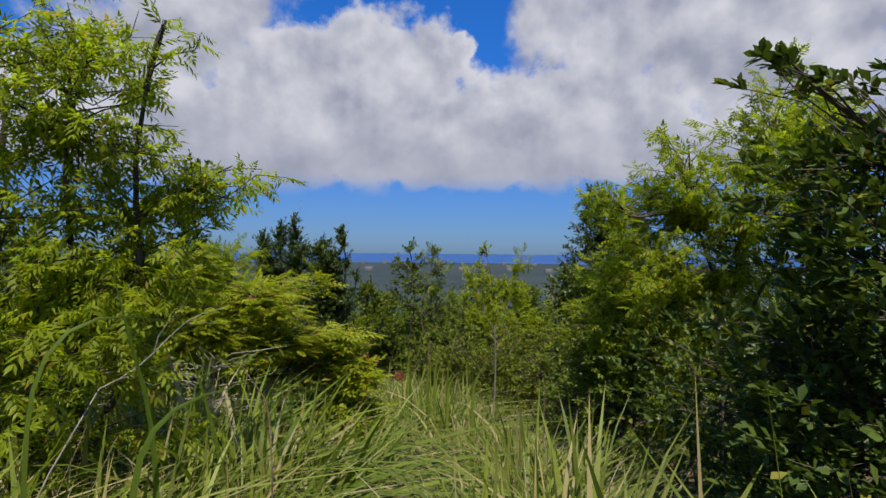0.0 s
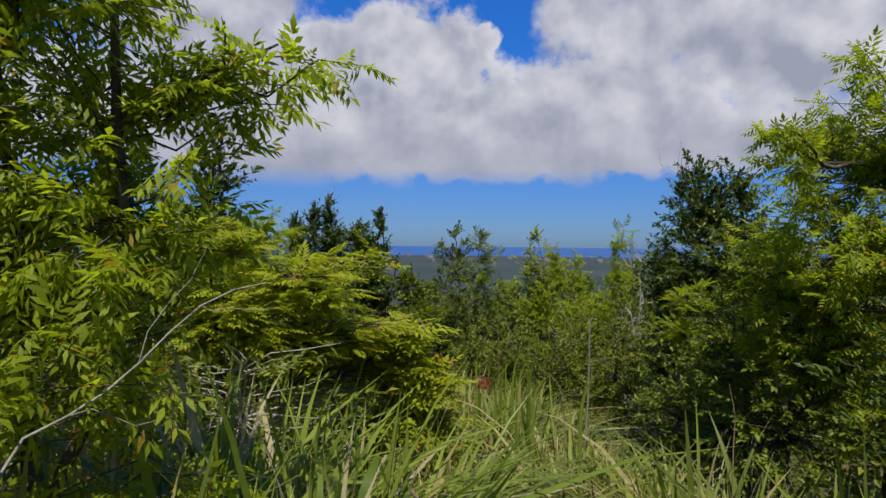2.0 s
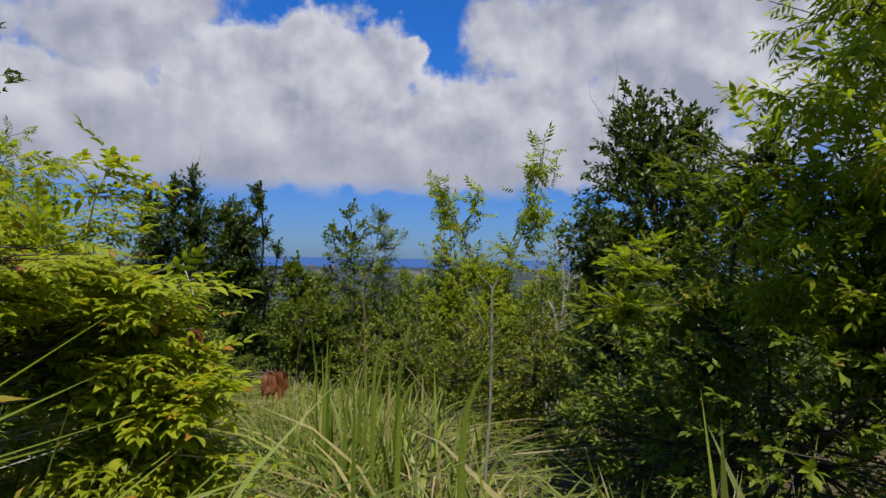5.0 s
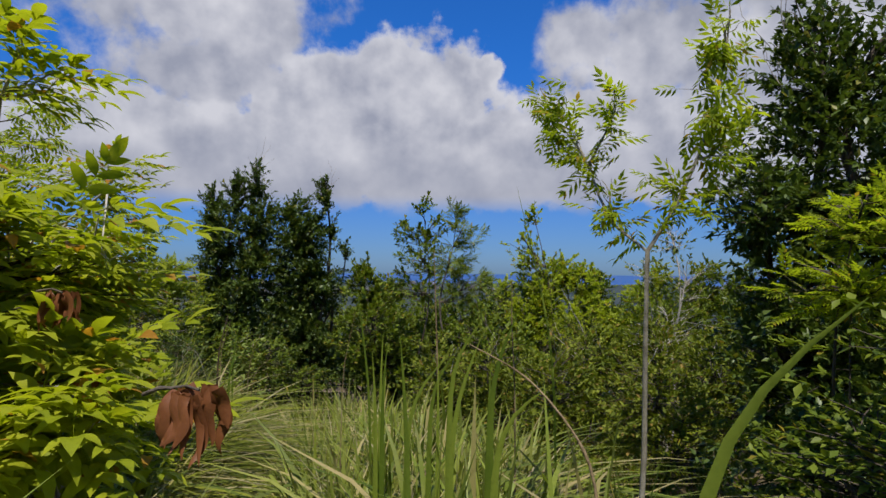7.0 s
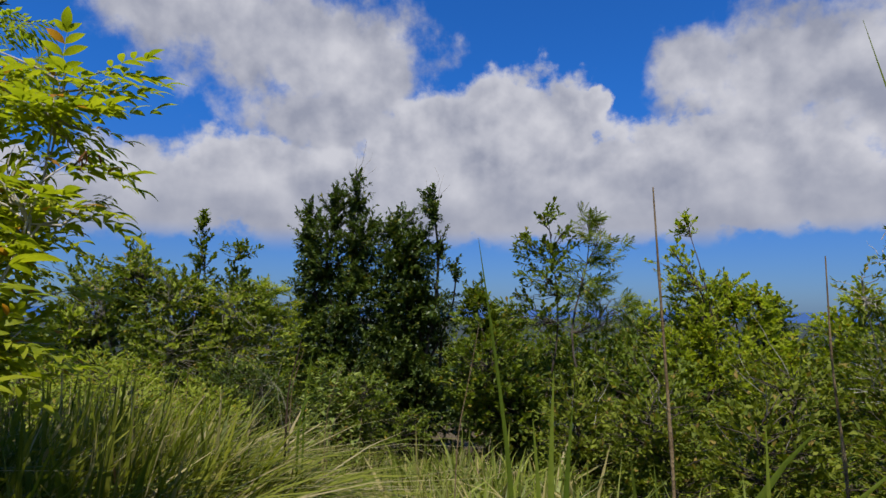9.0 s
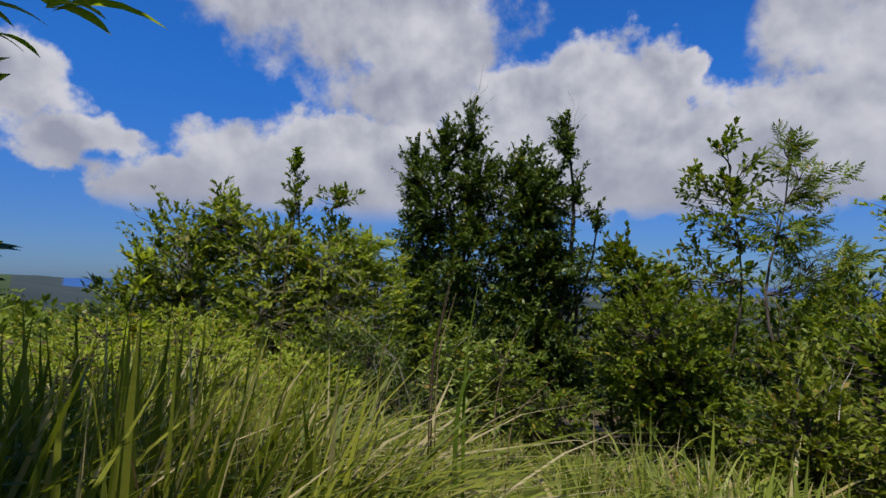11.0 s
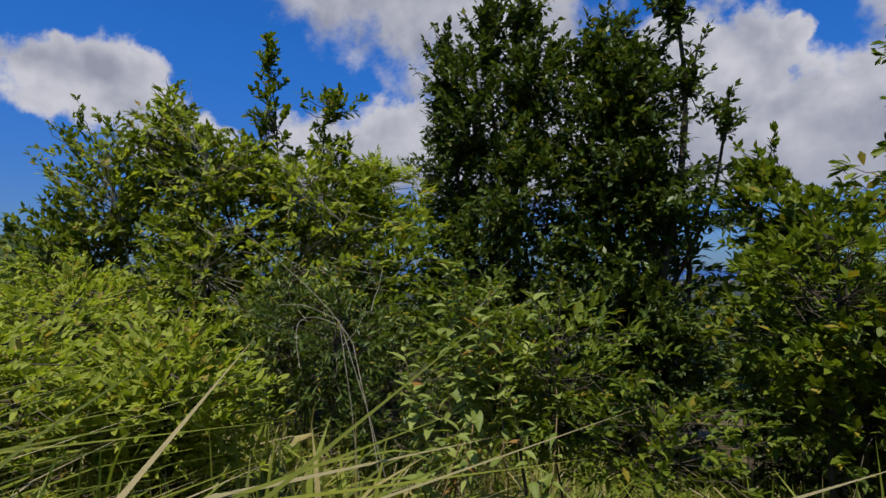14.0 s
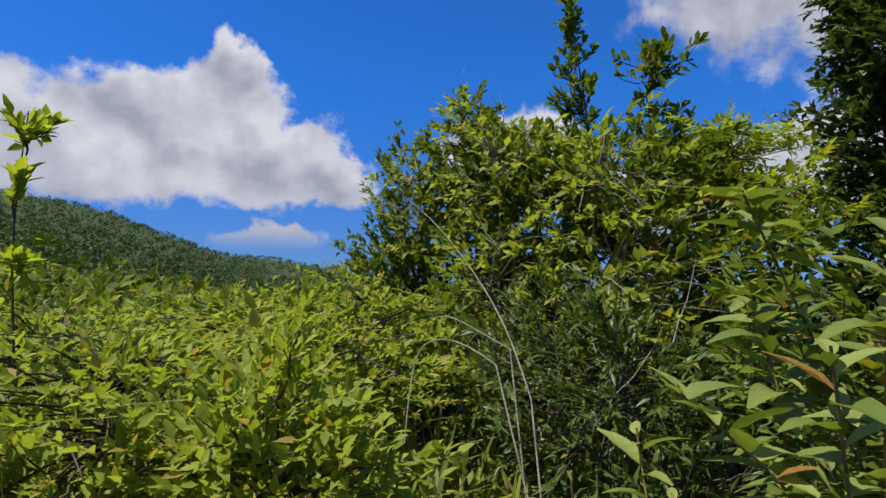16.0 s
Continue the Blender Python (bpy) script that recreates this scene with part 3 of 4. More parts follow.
plant("shrub", "large spreading green shrub, yellowing in places", "shrub", (-6.3, 13.7), [
    (-6.2, 13.6, 0.1, 0.9, 0.8, 0.7, 240), (-7.2, 13.1, 0.2, 0.55, 0.55, 0.75, 130), (-5.4, 14.1, 0.1, 0.8, 0.7, 0.55, 150), (-6.6, 13.4, 0.6, 0.5, 0.5, 0.45, 70),
    (-5.9, 13.4, -0.8, 1.1, 0.8, 0.7, 220), (-5.0, 14.0, -0.7, 0.9, 0.8, 0.7, 160), (-7.4, 12.9, -0.6, 0.7, 0.7, 0.8, 150)],
    MID_LEAF, OVATE, 0.075, 12, 0.15, dens=2.2, trunk=0.03, stems=4, bare=6)
plant("shrub", "yellow-tipped shrub behind the bank", "shrub", (-5.3, 14.7), [
    (-5.33, 14.55, 0.48, 0.28, 0.26, 0.13, 26), (-5.2, 14.6, 0.1, 0.45, 0.4, 0.3, 40)], LIME_LEAF, PINNATE, 0.15, 5, 0.12, trunk=0.03, stems=2)
plant("shrub", "straggling light green shrub with yellowed leaves and grey twigs", "shrub", (-5.9, 13.3), [
    (-6.0, 13.2, 0.45, 0.6, 0.45, 0.4, 60), (-5.3, 13.6, 0.25, 0.55, 0.45, 0.4, 60), (-6.9, 12.9, 0.3, 0.5, 0.45, 0.5, 60), (-5.7, 13.1, -0.35, 0.8, 0.5, 0.5, 90), (-4.8, 13.5, -0.3, 0.6, 0.5, 0.5, 70), (-6.4, 13.1, 0.85, 0.3, 0.3, 0.25, 22)],
    PALE_LEAF, OVATE, 0.075, 9, 0.2, 0.1, trunk=0.018, twig=0.004, stems=4, bark=VINE_BARK, bare=3)
# low lime-green shrubs with ovate leaves, at the end of the walk
LIMES = [(-4.75, 11.25, -0.54, 0.65), (-5.4, 11.9, -0.5, 0.7), (-4.2, 11.75, -0.62, 0.4), (-5.6, 10.8, -0.5, 0.8), (-6.4, 11.6, -0.42, 0.9), (-6.3, 12.4, -0.34, 0.7)]
for bx, by, bz, bw in LIMES:
    plant("shrub", "low lime-green shrub with pointed ovate leaves", "shrub", (bx, by), [
        (bx, by, bz - 0.3, bw, bw, 0.34, 170), (bx, by, bz - 0.75, bw * 0.95, bw * 0.95, 0.4, 80)],
        PALE_LEAF, BROAD, 0.052, 10, 0.17, 0.25, dens=2.0, trunk=0.012, stems=3, group="low lime-green shrubs", shell=0.6)
plant("sapling", "lone upright sapling with a yellow-green leaf tuft", "tree", (-5.05, 10.95), [
    (-5.06, 10.88, 0.2, 0.1, 0.1, 0.06, 10), (-5.05, 10.9, -0.02, 0.08, 0.08, 0.06, 5), (-5.05, 10.9, -0.3, 0.14, 0.14, 0.12, 8)],
    LIME_LEAF, BROAD, 0.07, 10, 0.1, 0.5, trunk=0.01, twig=0.003, stems=1)
# dark leaves stand in for the shadowed gap beside the lime shrubs
plant("shrub", "dark tangled shrub standing in for a shadow gap, with small leaves and grey twigs", "shrub", (-4.3, 12.9), [
    (-4.3, 12.9, -0.75, 0.5, 0.45, 0.4, 130), (-4.0, 13.0, -1.2, 0.6, 0.5, 0.4, 110), (-4.8, 12.9, -0.9, 0.5, 0.4, 0.5, 110)],
    DARK_LEAF, LANCE, 0.06, 12, 0.16, dens=1.4, trunk=0.012, twig=0.003, stems=3, bare=4)
# the big dark tree on the downhill side
plant("broadleaf_tree", "tall dark green broadleaf tree with a dense ragged crown", "tree", (2.6, 9.2), [
    (2.4, 9.2, 2.0, 0.38, 0.42, 0.6, 90), (2.95, 9.1, 1.9, 0.42, 0.45, 0.6, 100), (2.6, 9.1, 1.25, 0.75, 0.7, 0.7, 210), (2.0, 9.0, 0.9, 0.4, 0.5, 0.4, 80), (3.2, 9.0, 0.9, 0.6, 0.6, 0.8, 140), (2.5, 9.1, 0.4, 0.8, 0.75, 0.8, 210),
    (2.1, 8.9, -0.1, 0.5, 0.6, 0.6, 120), (3.1, 9.0, 0.0, 0.8, 0.75, 0.9, 190), (2.4, 8.7, -0.7, 0.8, 0.8, 0.8, 200), (2.9, 8.6, -0.9, 0.9, 0.8, 0.7, 160)],
    DARK_LEAF, OVATE, 0.068, 14, 0.18, 0.05, dens=2.3, spread=1.2, trunk=0.08, stems=4, bare=14)
# feathery trees and shrubs
plant("feathery_tree", "thin young tree with a forked trunk and drooping feathery leaves", "tree", (0.66, 7.2), [
    (1.0, 7.2, 1.42, 0.1, 0.1, 0.16, 7), (0.9, 7.2, 1.15, 0.13, 0.13, 0.2, 8), (1.0, 7.25, 0.98, 0.1, 0.1, 0.1, 4), (0.3, 7.6, 1.28, 0.12, 0.12, 0.1, 6), (0.42, 7.45, 1.05, 0.13, 0.13, 0.14, 7),
    (0.58, 7.3, 1.12, 0.1, 0.1, 0.14, 5), (0.52, 7.3, 0.8, 0.12, 0.12, 0.1, 5), (0.75, 7.2, 0.85, 0.12, 0.12, 0.14, 5)],
    FEATHER_LEAF, DROOPING, 0.085, 7, 0.26, -0.2, trunk=0.014, twig=0.0025, stems=2, shell=0.3, bark=VINE_BARK, fork=(0.66, 7.15, 0.55))
plant("feathery_tree", "tall feathery tree with light green pinnate leaves and dark interior", "tree", (-2.1, 3.1), [
    (-1.9, 3.1, 2.3, 0.6, 0.6, 0.6, 66), (-2.4, 2.9, 2.6, 0.7, 0.7, 0.7, 45), (-1.8, 3.2, 1.5, 0.5, 0.55, 0.6, 90), (-2.5, 3.0, 1.6, 0.7, 0.7, 0.7, 80),
    (-1.2, 3.3, 1.95, 0.35, 0.25, 0.12, 14), (-1.5, 3.1, 2.7, 0.3, 0.2, 0.15, 4), (-2.0, 2.9, 0.8, 0.7, 0.7, 0.6, 90)],
    FEATHER_LEAF, DROOPING, 0.1, 12, 0.34, dens=0.85, rise=-0.05, trunk=0.04, stems=3, shell=0.5, spread=1.5)
plant("broadleaf_tree", "dark leafy tree among feathery ones", "tree", (-3.0, 3.6), [
    (-3.0, 3.6, 2.4, 0.7, 0.7, 1.0, 130), (-2.9, 3.4, 1.0, 0.8, 0.8, 0.9, 120)], MID_LEAF, LANCE, 0.11, 12, 0.16, trunk=0.06, stems=2)
plant("shrub", "yellow-green feathery shrub with a few rusty dead sprays", "shrub", (-2.1, 5.5), [
    (-1.75, 5.4, 1.05, 0.4, 0.4, 0.22, 34), (-2.4, 5.3, 1.35, 0.45, 0.45, 0.25, 40), (-1.5, 5.6, 0.65, 0.42, 0.4, 0.2, 36), (-2.1, 5.3, 0.8, 0.55, 0.5, 0.3, 60), (-2.9, 5.2, 1.0, 0.5, 0.5, 0.4, 50), (-1.15, 6.3, 0.4, 0.36, 0.36, 0.16, 26)],
    YELLOW_LEAF, FROND, 0.15, 8, 0.32, 0.0, dens=1.4, level=0.75, trunk=0.022, stems=3)
plant("shrub", "shaded green shrub with pointed leaves and grey twigs", "shrub", (-2.3, 5.2), [
    (-2.0, 5.0, 0.3, 0.7, 0.6, 0.5, 110), (-1.5, 5.8, 0.05, 0.5, 0.5, 0.4, 70), (-2.8, 4.9, 0.4, 0.7, 0.6, 0.6, 90), (-2.3, 4.2, 0.1, 0.5, 0.5, 0.35, 60)],
    MID_LEAF, LANCE, 0.09, 10, 0.18, 0.2, trunk=0.022, stems=3, bark=PALE_TWIG, bare=10)
plant("feathery_tree", "feathery tree with yellow-green spreading sprays", "tree", (-2.9, 8.2), [
    (-3.2, 8.2, 1.2, 0.6, 0.6, 0.45, 60), (-3.1, 7.8, 0.5, 0.7, 0.7, 0.6, 80), (-3.5, 7.4, 0.9, 0.7, 0.7, 0.6, 70)],
    FEATHER_LEAF, DROOPING, 0.105, 12, 0.3, dens=1.3, rise=-0.05, trunk=0.04, stems=2)
plant("broadleaf_tree", "dark green broadleaf tree rising behind feathery shrubs", "tree", (-3.9, 8.7), [
    (-3.85, 8.6, 2.3, 0.45, 0.45, 0.6, 70), (-4.0, 8.7, 1.3, 0.6, 0.6, 0.8, 110), (-3.9, 8.6, 0.2, 0.7, 0.7, 0.8, 110)],
    DARK_LEAF, OVATE, 0.08, 13, 0.15, dens=1.8, trunk=0.05, stems=2, bare=3)
plant("shrub", "bright yellow-green shrub with arched pointed leaves beside the track", "shrub", (-1.7, 7.0), [
    (-2.15, 7.1, 0.75, 0.3, 0.35, 0.3, 34), (-2.2, 8.1, 1.0, 0.24, 0.26, 0.2, 15), (-2.15, 7.95, 0.68, 0.22, 0.22, 0.2, 18), (-2.2, 7.95, 0.25, 0.26, 0.22, 0.22, 26), (-1.75, 7.25, 0.34, 0.16, 0.16, 0.12, 16), (-1.7, 7.1, 0.16, 0.18, 0.18, 0.12, 16), (-1.55, 6.5, 0.3, 0.35, 0.38, 0.28, 54), (-2.05, 7.2, 0.2, 0.4, 0.5, 0.4, 54),
    (-0.9, 6.0, 0.22, 0.26, 0.26, 0.15, 44), (-1.25, 6.2, 0.52, 0.32, 0.28, 0.18, 48), (-0.95, 6.0, -0.2, 0.36, 0.32, 0.22, 56), (-1.6, 6.5, -0.5, 0.45, 0.45, 0.4, 50), (-1.5, 6.7, 1.18, 0.24, 0.18, 0.14, 9)],
    YELLOW_LEAF, ARCHED, 0.18, 5, 0.22, 0.0, dens=0.95, level=0.6, trunk=0.013, stems=3, bark=PALE_TWIG, spread=1.0)
plant("feathery_tree", "tall feathery tree with light green sprays over shade", "tree", (2.6, 5.4), [
    (2.3, 5.3, 2.2, 0.5, 0.5, 0.5, 60), (2.7, 5.2, 1.6, 0.7, 0.65, 0.6, 100), (2.2, 5.5, 1.0, 0.6, 0.6, 0.6, 90), (1.35, 4.95, 1.95, 0.22, 0.2, 0.25, 10), (3.2, 5.4, 2.6, 0.7, 0.6, 0.6, 90), (2.9, 4.4, 2.2, 0.6, 0.6, 0.7, 90),
    (2.5, 5.3, 0.3, 0.8, 0.7, 0.6, 100), (1.7, 5.4, 1.4, 0.4, 0.4, 0.5, 40), (2.1, 5.8, 1.95, 0.45, 0.4, 0.45, 50), (1.8, 5.7, 0.8, 0.42, 0.4, 0.5, 50)],
    FEATHER_LEAF, DROOPING, 0.1, 12, 0.34, dens=0.95, shell=0.5, spread=1.5, rise=-0.05, trunk=0.045, stems=3)
plant("shrub", "dense green shrub with small leaves over a dark interior", "shrub", (2.0, 6.7), [
    (1.9, 6.3, 1.15, 0.45, 0.5, 0.35, 110), (2.2, 6.9, 0.7, 0.65, 0.7, 0.5, 170), (2.0, 6.8, 0.0, 0.75, 0.7, 0.6, 220), (1.6, 6.3, 0.35, 0.35, 0.35, 0.4, 90), (1.85, 5.6, 0.0, 0.7, 0.65, 0.6, 160), (1.95, 5.7, 0.7, 0.55, 0.55, 0.5, 130), (1.7, 7.6, -0.4, 0.5, 0.6, 0.4, 130)],
    MID_LEAF, OVATE, 0.055, 13, 0.17, 0.0, dens=1.5, level=0.3, trunk=0.03, stems=3)
plant("shrub", "sunlit light green feathery shrub at the foot of taller trees", "shrub", (1.95, 7.9), [
    (1.9, 7.8, 0.75, 0.3, 0.3, 0.2, 30), (1.75, 7.7, 0.4, 0.3, 0.28, 0.2, 30)],
    FEATHER_LEAF, FROND, 0.1, 8, 0.26, dens=1.0, level=0.5, trunk=0.015, stems=2)
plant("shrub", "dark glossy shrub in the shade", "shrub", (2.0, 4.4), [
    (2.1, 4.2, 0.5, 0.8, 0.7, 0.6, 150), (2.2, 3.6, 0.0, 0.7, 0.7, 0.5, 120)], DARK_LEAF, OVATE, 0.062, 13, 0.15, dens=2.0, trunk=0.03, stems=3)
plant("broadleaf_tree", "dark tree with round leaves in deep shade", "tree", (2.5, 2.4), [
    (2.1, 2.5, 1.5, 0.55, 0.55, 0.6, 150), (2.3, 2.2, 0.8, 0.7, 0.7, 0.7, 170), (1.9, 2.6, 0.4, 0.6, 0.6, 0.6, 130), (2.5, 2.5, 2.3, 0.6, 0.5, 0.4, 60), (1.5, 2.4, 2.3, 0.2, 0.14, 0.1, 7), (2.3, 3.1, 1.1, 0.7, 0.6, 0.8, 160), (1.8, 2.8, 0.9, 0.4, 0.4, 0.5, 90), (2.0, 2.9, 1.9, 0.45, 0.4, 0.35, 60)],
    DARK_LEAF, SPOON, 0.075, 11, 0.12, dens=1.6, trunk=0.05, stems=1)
# thicket further off, closing the meadow on both sides and behind
EDGE = [(4.6, 5.5, 1.6), (4.8, 8.0, 1.2), (4.5, 2.0, 2.2), (-4.6, 5.6, 2.0), (-5.5, 8.4, 1.2), (-4.8, 2.0, 2.6), (-6.6, 9.4, 0.6), (5.4, 11.0, 0.6), (-1.5, -5.0, 2.6), (1.8, -5.2, 2.6), (-4.5, -3.2, 2.8), (4.3, -3.0, 2.6), (6.2, 15.0, 0.4), (-8.8, 15.2, 0.6)]
for bx, by, bz in EDGE:
    plant("shrub", "tall green thicket shrub at the meadow's edge", "shrub", (bx, by), [
        (bx, by, bz - 0.6, 0.9, 0.9, 0.8, 110), (bx, by, bz - 1.6, 1.0, 1.0, 0.9, 110)], MID_LEAF, OVATE, 0.13, 9, 0.18, dens=0.75, trunk=0.04, stems=2, group="edge thicket")


# ---- far woods ----
def far_woods(name, label, n, az0, az1, r0, r1, size, mat, leaf=0.34):
    r = r0 * (r1 / r0) ** rng.random(n)
    a = np.radians(az0 + (az1 - az0) * rng.random(n))
    cx, cy = r * np.sin(a), 6 + r * np.cos(a)
    h = size * (0.6 + 0.8 * rng.random(n)) * np.clip(r / 60, 0.35, 1.6)
    per = 18
    d = unit(rng.normal(size=(n, per, 3)))
    d[..., 2] = np.abs(d[..., 2]) * 1.2 - 0.25
    pos = np.stack([cx, cy, land(cx, cy) + h * 0.45], -1)[:, None] + d * h[:, None, None] * (0.55 + 0.3 * rng.random((n, per, 1)))
    up = d + rng.normal(size=d.shape) * 0.4
    way = np.cross(d, rng.normal(size=d.shape)) + np.array((0, 0, 0.2))
    geo = scatter(CHIP, pos.reshape(-1, 3), way.reshape(-1, 3), up.reshape(-1, 3), np.repeat(h, per) * leaf)
    tagged(new(name, mesh_of(name, *geo, mat)), label, "woods", kind="stuff")


far_woods("hill_woods", "dense green woods covering the hillside", 9500, -128, -52, 22, 420, 0.8, FAR_LEAF, 0.42)
far_woods("valley_woods", "dark green scrub falling away to the coast", 3400, -52, 75, 17, 420, 1.8, FAR_LEAF)
far_woods("rear_woods", "scrub on the slope behind", 500, 75, 232, 16, 90, 2.6, FAR_LEAF)
houses = []
for q in range(70):
    hr, ha = 600 + 560 * rng.random(), radians(-35 + 75 * rng.random())
    hx, hy, hw = hr * math.sin(ha), 6 + hr * math.cos(ha), 2.5 + 3 * rng.random()
    hz = float(land(hx, hy))
    houses.append((np.array([(hx + sx * hw, hy + sy * 3, hz + zz) for zz in (0, 3.5) for sx, sy in ((-1, -1), (1, -1), (1, 1), (-1, 1))] + [(hx - hw, hy, hz + 5.5), (hx + hw, hy, hz + 5.5)]),
                   np.array([(0, 1, 5), (0, 5, 4), (1, 2, 6), (1, 6, 5), (2, 3, 7), (2, 7, 6), (3, 0, 4), (3, 4, 7), (4, 5, 9), (4, 9, 8), (6, 7, 8), (6, 8, 9), (5, 6, 9), (7, 4, 8)])))
tagged(new("far_town", mesh_of("far_town", *joined(houses), PAINT)), "pale houses of a town on the coastal plain", "town", kind="stuff")


# ---- grass ----
def blades(x, y, height, width, lean, tilt_way, droop, steps=5):
    """Arching blades of grass in one mesh."""
    n = len(x)
    s = np.linspace(0, 1, steps + 1)
    out = np.stack([np.cos(tilt_way), np.sin(tilt_way), np.zeros(n)], -1)
    root = np.stack([x, y, land(x, y)], -1)
    run = (lean[:, None] * s + droop[:, None] * s ** 3) * height[:, None]
    rise = height[:, None] * (s - (0.35 * droop[:, None] + 0.25 * lean[:, None]) * s ** 3)
    snap = (rng.random(n) < 0.22) * (0.5 + rng.random(n)) * height
    rise = rise - snap[:, None] * np.array((0, 0, 0, 0.02, 0.14, 0.42))[:steps + 1]
    mid = root[:, None] + out[:, None] * run[..., None] + rise[..., None] * np.array((0, 0, 1.0))
    turn = tilt_way + rng.normal(size=n) * 0.5
    side = np.stack([-np.sin(turn), np.cos(turn), 0.15 * rng.normal(size=n)], -1)
    taper = width[:, None] * np.array([0.75, 1.0, 0.95, 0.75, 0.45, 0.0][:steps + 1])
    left, right = mid + side[:, None] * taper[..., None], mid - side[:, None] * taper[..., None]
    v = np.concatenate([left, right[:, :-1]], 1)
    m = steps + 1
    f = []
    for q in range(steps):
        a, b, c, d = q, m + q, q + 1, m + q + 1
        f.append((a, b, c))
        if q < steps - 1:
            f.append((b, d, c))
    f = np.array(f)
    return v.reshape(-1, 3), (f[None] + (np.arange(n) * v.shape[1])[:, None, None]).reshape(-1, 3)


def meadow(name, label, clumps, per, low, high, width, mat, x0, x1, y0, y1, dry=False, wind=None, keep=False):
    cy = y0 + (y1 - y0) * rng.random(clumps)
    cx = np.interp(cy, TRACK_Y, TRACK_X) + x0 + (x1 - x0) * rng.random(clumps)
    ch = low + (high - low) * rng.random(clumps)
    x = np.repeat(cx, per) + rng.normal(size=clumps * per) * 0.09
    y = np.repeat(cy, per) + rng.normal(size=clumps * per) * 0.09
    h = np.repeat(ch, per) * (0.6 + 0.5 * rng.random(clumps * per))
    h = h * (1.0 if keep else np.interp(y, (9.3, 10.6), (1.0, 0.72)))
    gap = np.abs(x - np.interp(y, TRACK_Y, TRACK_X))
    h = np.minimum(h, np.interp(gap, (0, 0.35, 0.9), (0.35, 0.75, 1.6)))
    # blades are shortened on the downhill side to keep the deep shade there dark
    shade = np.clip((x - np.interp(y, TRACK_Y, TRACK_X) - 1.15) / 0.5, 0, 1) * (y < 8)
    h = h * (1 - 0.6 * shade)
    lean = np.abs(rng.normal(size=len(x))) * (0.6 if dry else 0.36)
    droop = rng.random(len(x)) ** 2.2 * (1.3 if dry else 1.05)
    droop = droop + (rng.random(len(x)) < 0.2) * (0.7 + 0.8 * rng.random(len(x)))
    go = np.repeat(rng.random(clumps) * 6.28, per) + rng.normal(size=len(x)) * 1.2
    if wind is not None:
        bent = np.repeat(rng.random(clumps) < 0.55, per)
        go = np.where(bent, wind + rng.normal(size=len(x)) * 0.8, go)
        lean = lean * 0.75
    w = width * (0.35 + 1.05 * rng.random(len(x)))
    tagged(new(name, mesh_of(name, *blades(x, y, h, w, lean, go, droop), mat)), label, "grass", kind="stuff")


meadow("tall_grass", "tall green guinea grass with arching blades", 2500, 13, 0.75, 1.4, 0.0185, GRASS_LEAF, -3.0, 2.2, -2.5, 13.0)
meadow("dry_grass", "straw-coloured dead grass among the green", 1900, 12, 0.6, 1.2, 0.006, DRY_GRASS, -3.0, 2.0, -2.5, 13.0, True)
meadow("broad_grass", "broad-bladed light green grass", 520, 7, 0.95, 1.45, 0.019, GRASS_LEAF, -1.6, 1.6, -1.5, 12.0)
meadow("bank_grass", "yellowing grass bent over on the bank", 820, 11, 0.95, 1.6, 0.02, BANK_GRASS, -2.5, -0.78, 8.3, 10.05, False, 0.2, True)
meadow("bank_straw", "bleached dead leaves caught in the bent grass", 260, 8, 0.9, 1.5, 0.009, DRY_GRASS, -2.5, -0.8, 8.3, 10.05, True, 0.6, True)
meadow("low_grass", "low grass in the clearing under saplings", 1100, 12, 0.3, 0.65, 0.008, GRASS_LEAF, -2.5, 5.0, 12.0, 16.5)


def tussock(x, y, n, high, width):
    a = rng.random(n) * 6.28
    px, py = x + np.cos(a) * 0.07 * rng.random(n), y + np.sin(a) * 0.07 * rng.random(n)
    root = thing("grass_tussock", (x, y, float(land(x, y))), "broad-bladed green grass tussock, some blades bent over", "grass tussock", "broad tussocks by the track")
    for q in range(n):
        one = slice(q, q + 1)
        geo = blades(px[one], py[one], np.array([high * (0.6 + 0.45 * rng.random())]), np.array([width * (0.6 + 0.7 * rng.random())]),
                     np.array([0.1 + 0.5 * rng.random()]), a[one] + rng.normal() * 0.4, np.array([rng.random() ** 1.6 * 1.7]))
        part("blade", geo, TUSSOCK_GRASS if rng.random() > 0.12 else DRY_GRASS, root)


for tx, ty, th in ((-0.95, 3.5, 1.65), (-1.15, 3.3, 1.7), (-0.9, 3.9, 1.5), (-1.3, 3.7, 1.75), (-1.05, 3.75, 1.7), (0.25, 3.4, 1.0), (0.75, 3.6, 1.1), (0.55, 1.3, 1.0), (0.9, 1.9, 1.05), (0.75, 5.6, 1.2), (0.6, 6.1, 1.1),
                   (0.45, 7.6, 1.1), (0.1, 8.0, 1.15), (-0.3, 8.6, 1.1), (-2.6, 10.2, 0.75), (-2.85, 9.7, 0.95), (-1.15, 10.9, 1.0), (-0.75, 10.2, 1.1), (-1.5, 12.2, 0.9), (-3.3, 9.3, 1.2)):
    tussock(tx, ty, 16, th, 0.019)
for tx, ty, th in ((0.1, 7.2, 1.6), (-0.1, 7.55, 1.5), (0.35, 7.1, 1.5), (-0.5, 7.95, 1.3), (-0.75, 8.2, 1.2)):
    tussock(tx, ty, 13, th, 0.021)
for q in range(13):
    tussock(-1.65 + 0.85 * rng.random(), 3.15 + 1.2 * rng.random(), 32, 1.5 + 0.3 * rng.random(), 0.025)


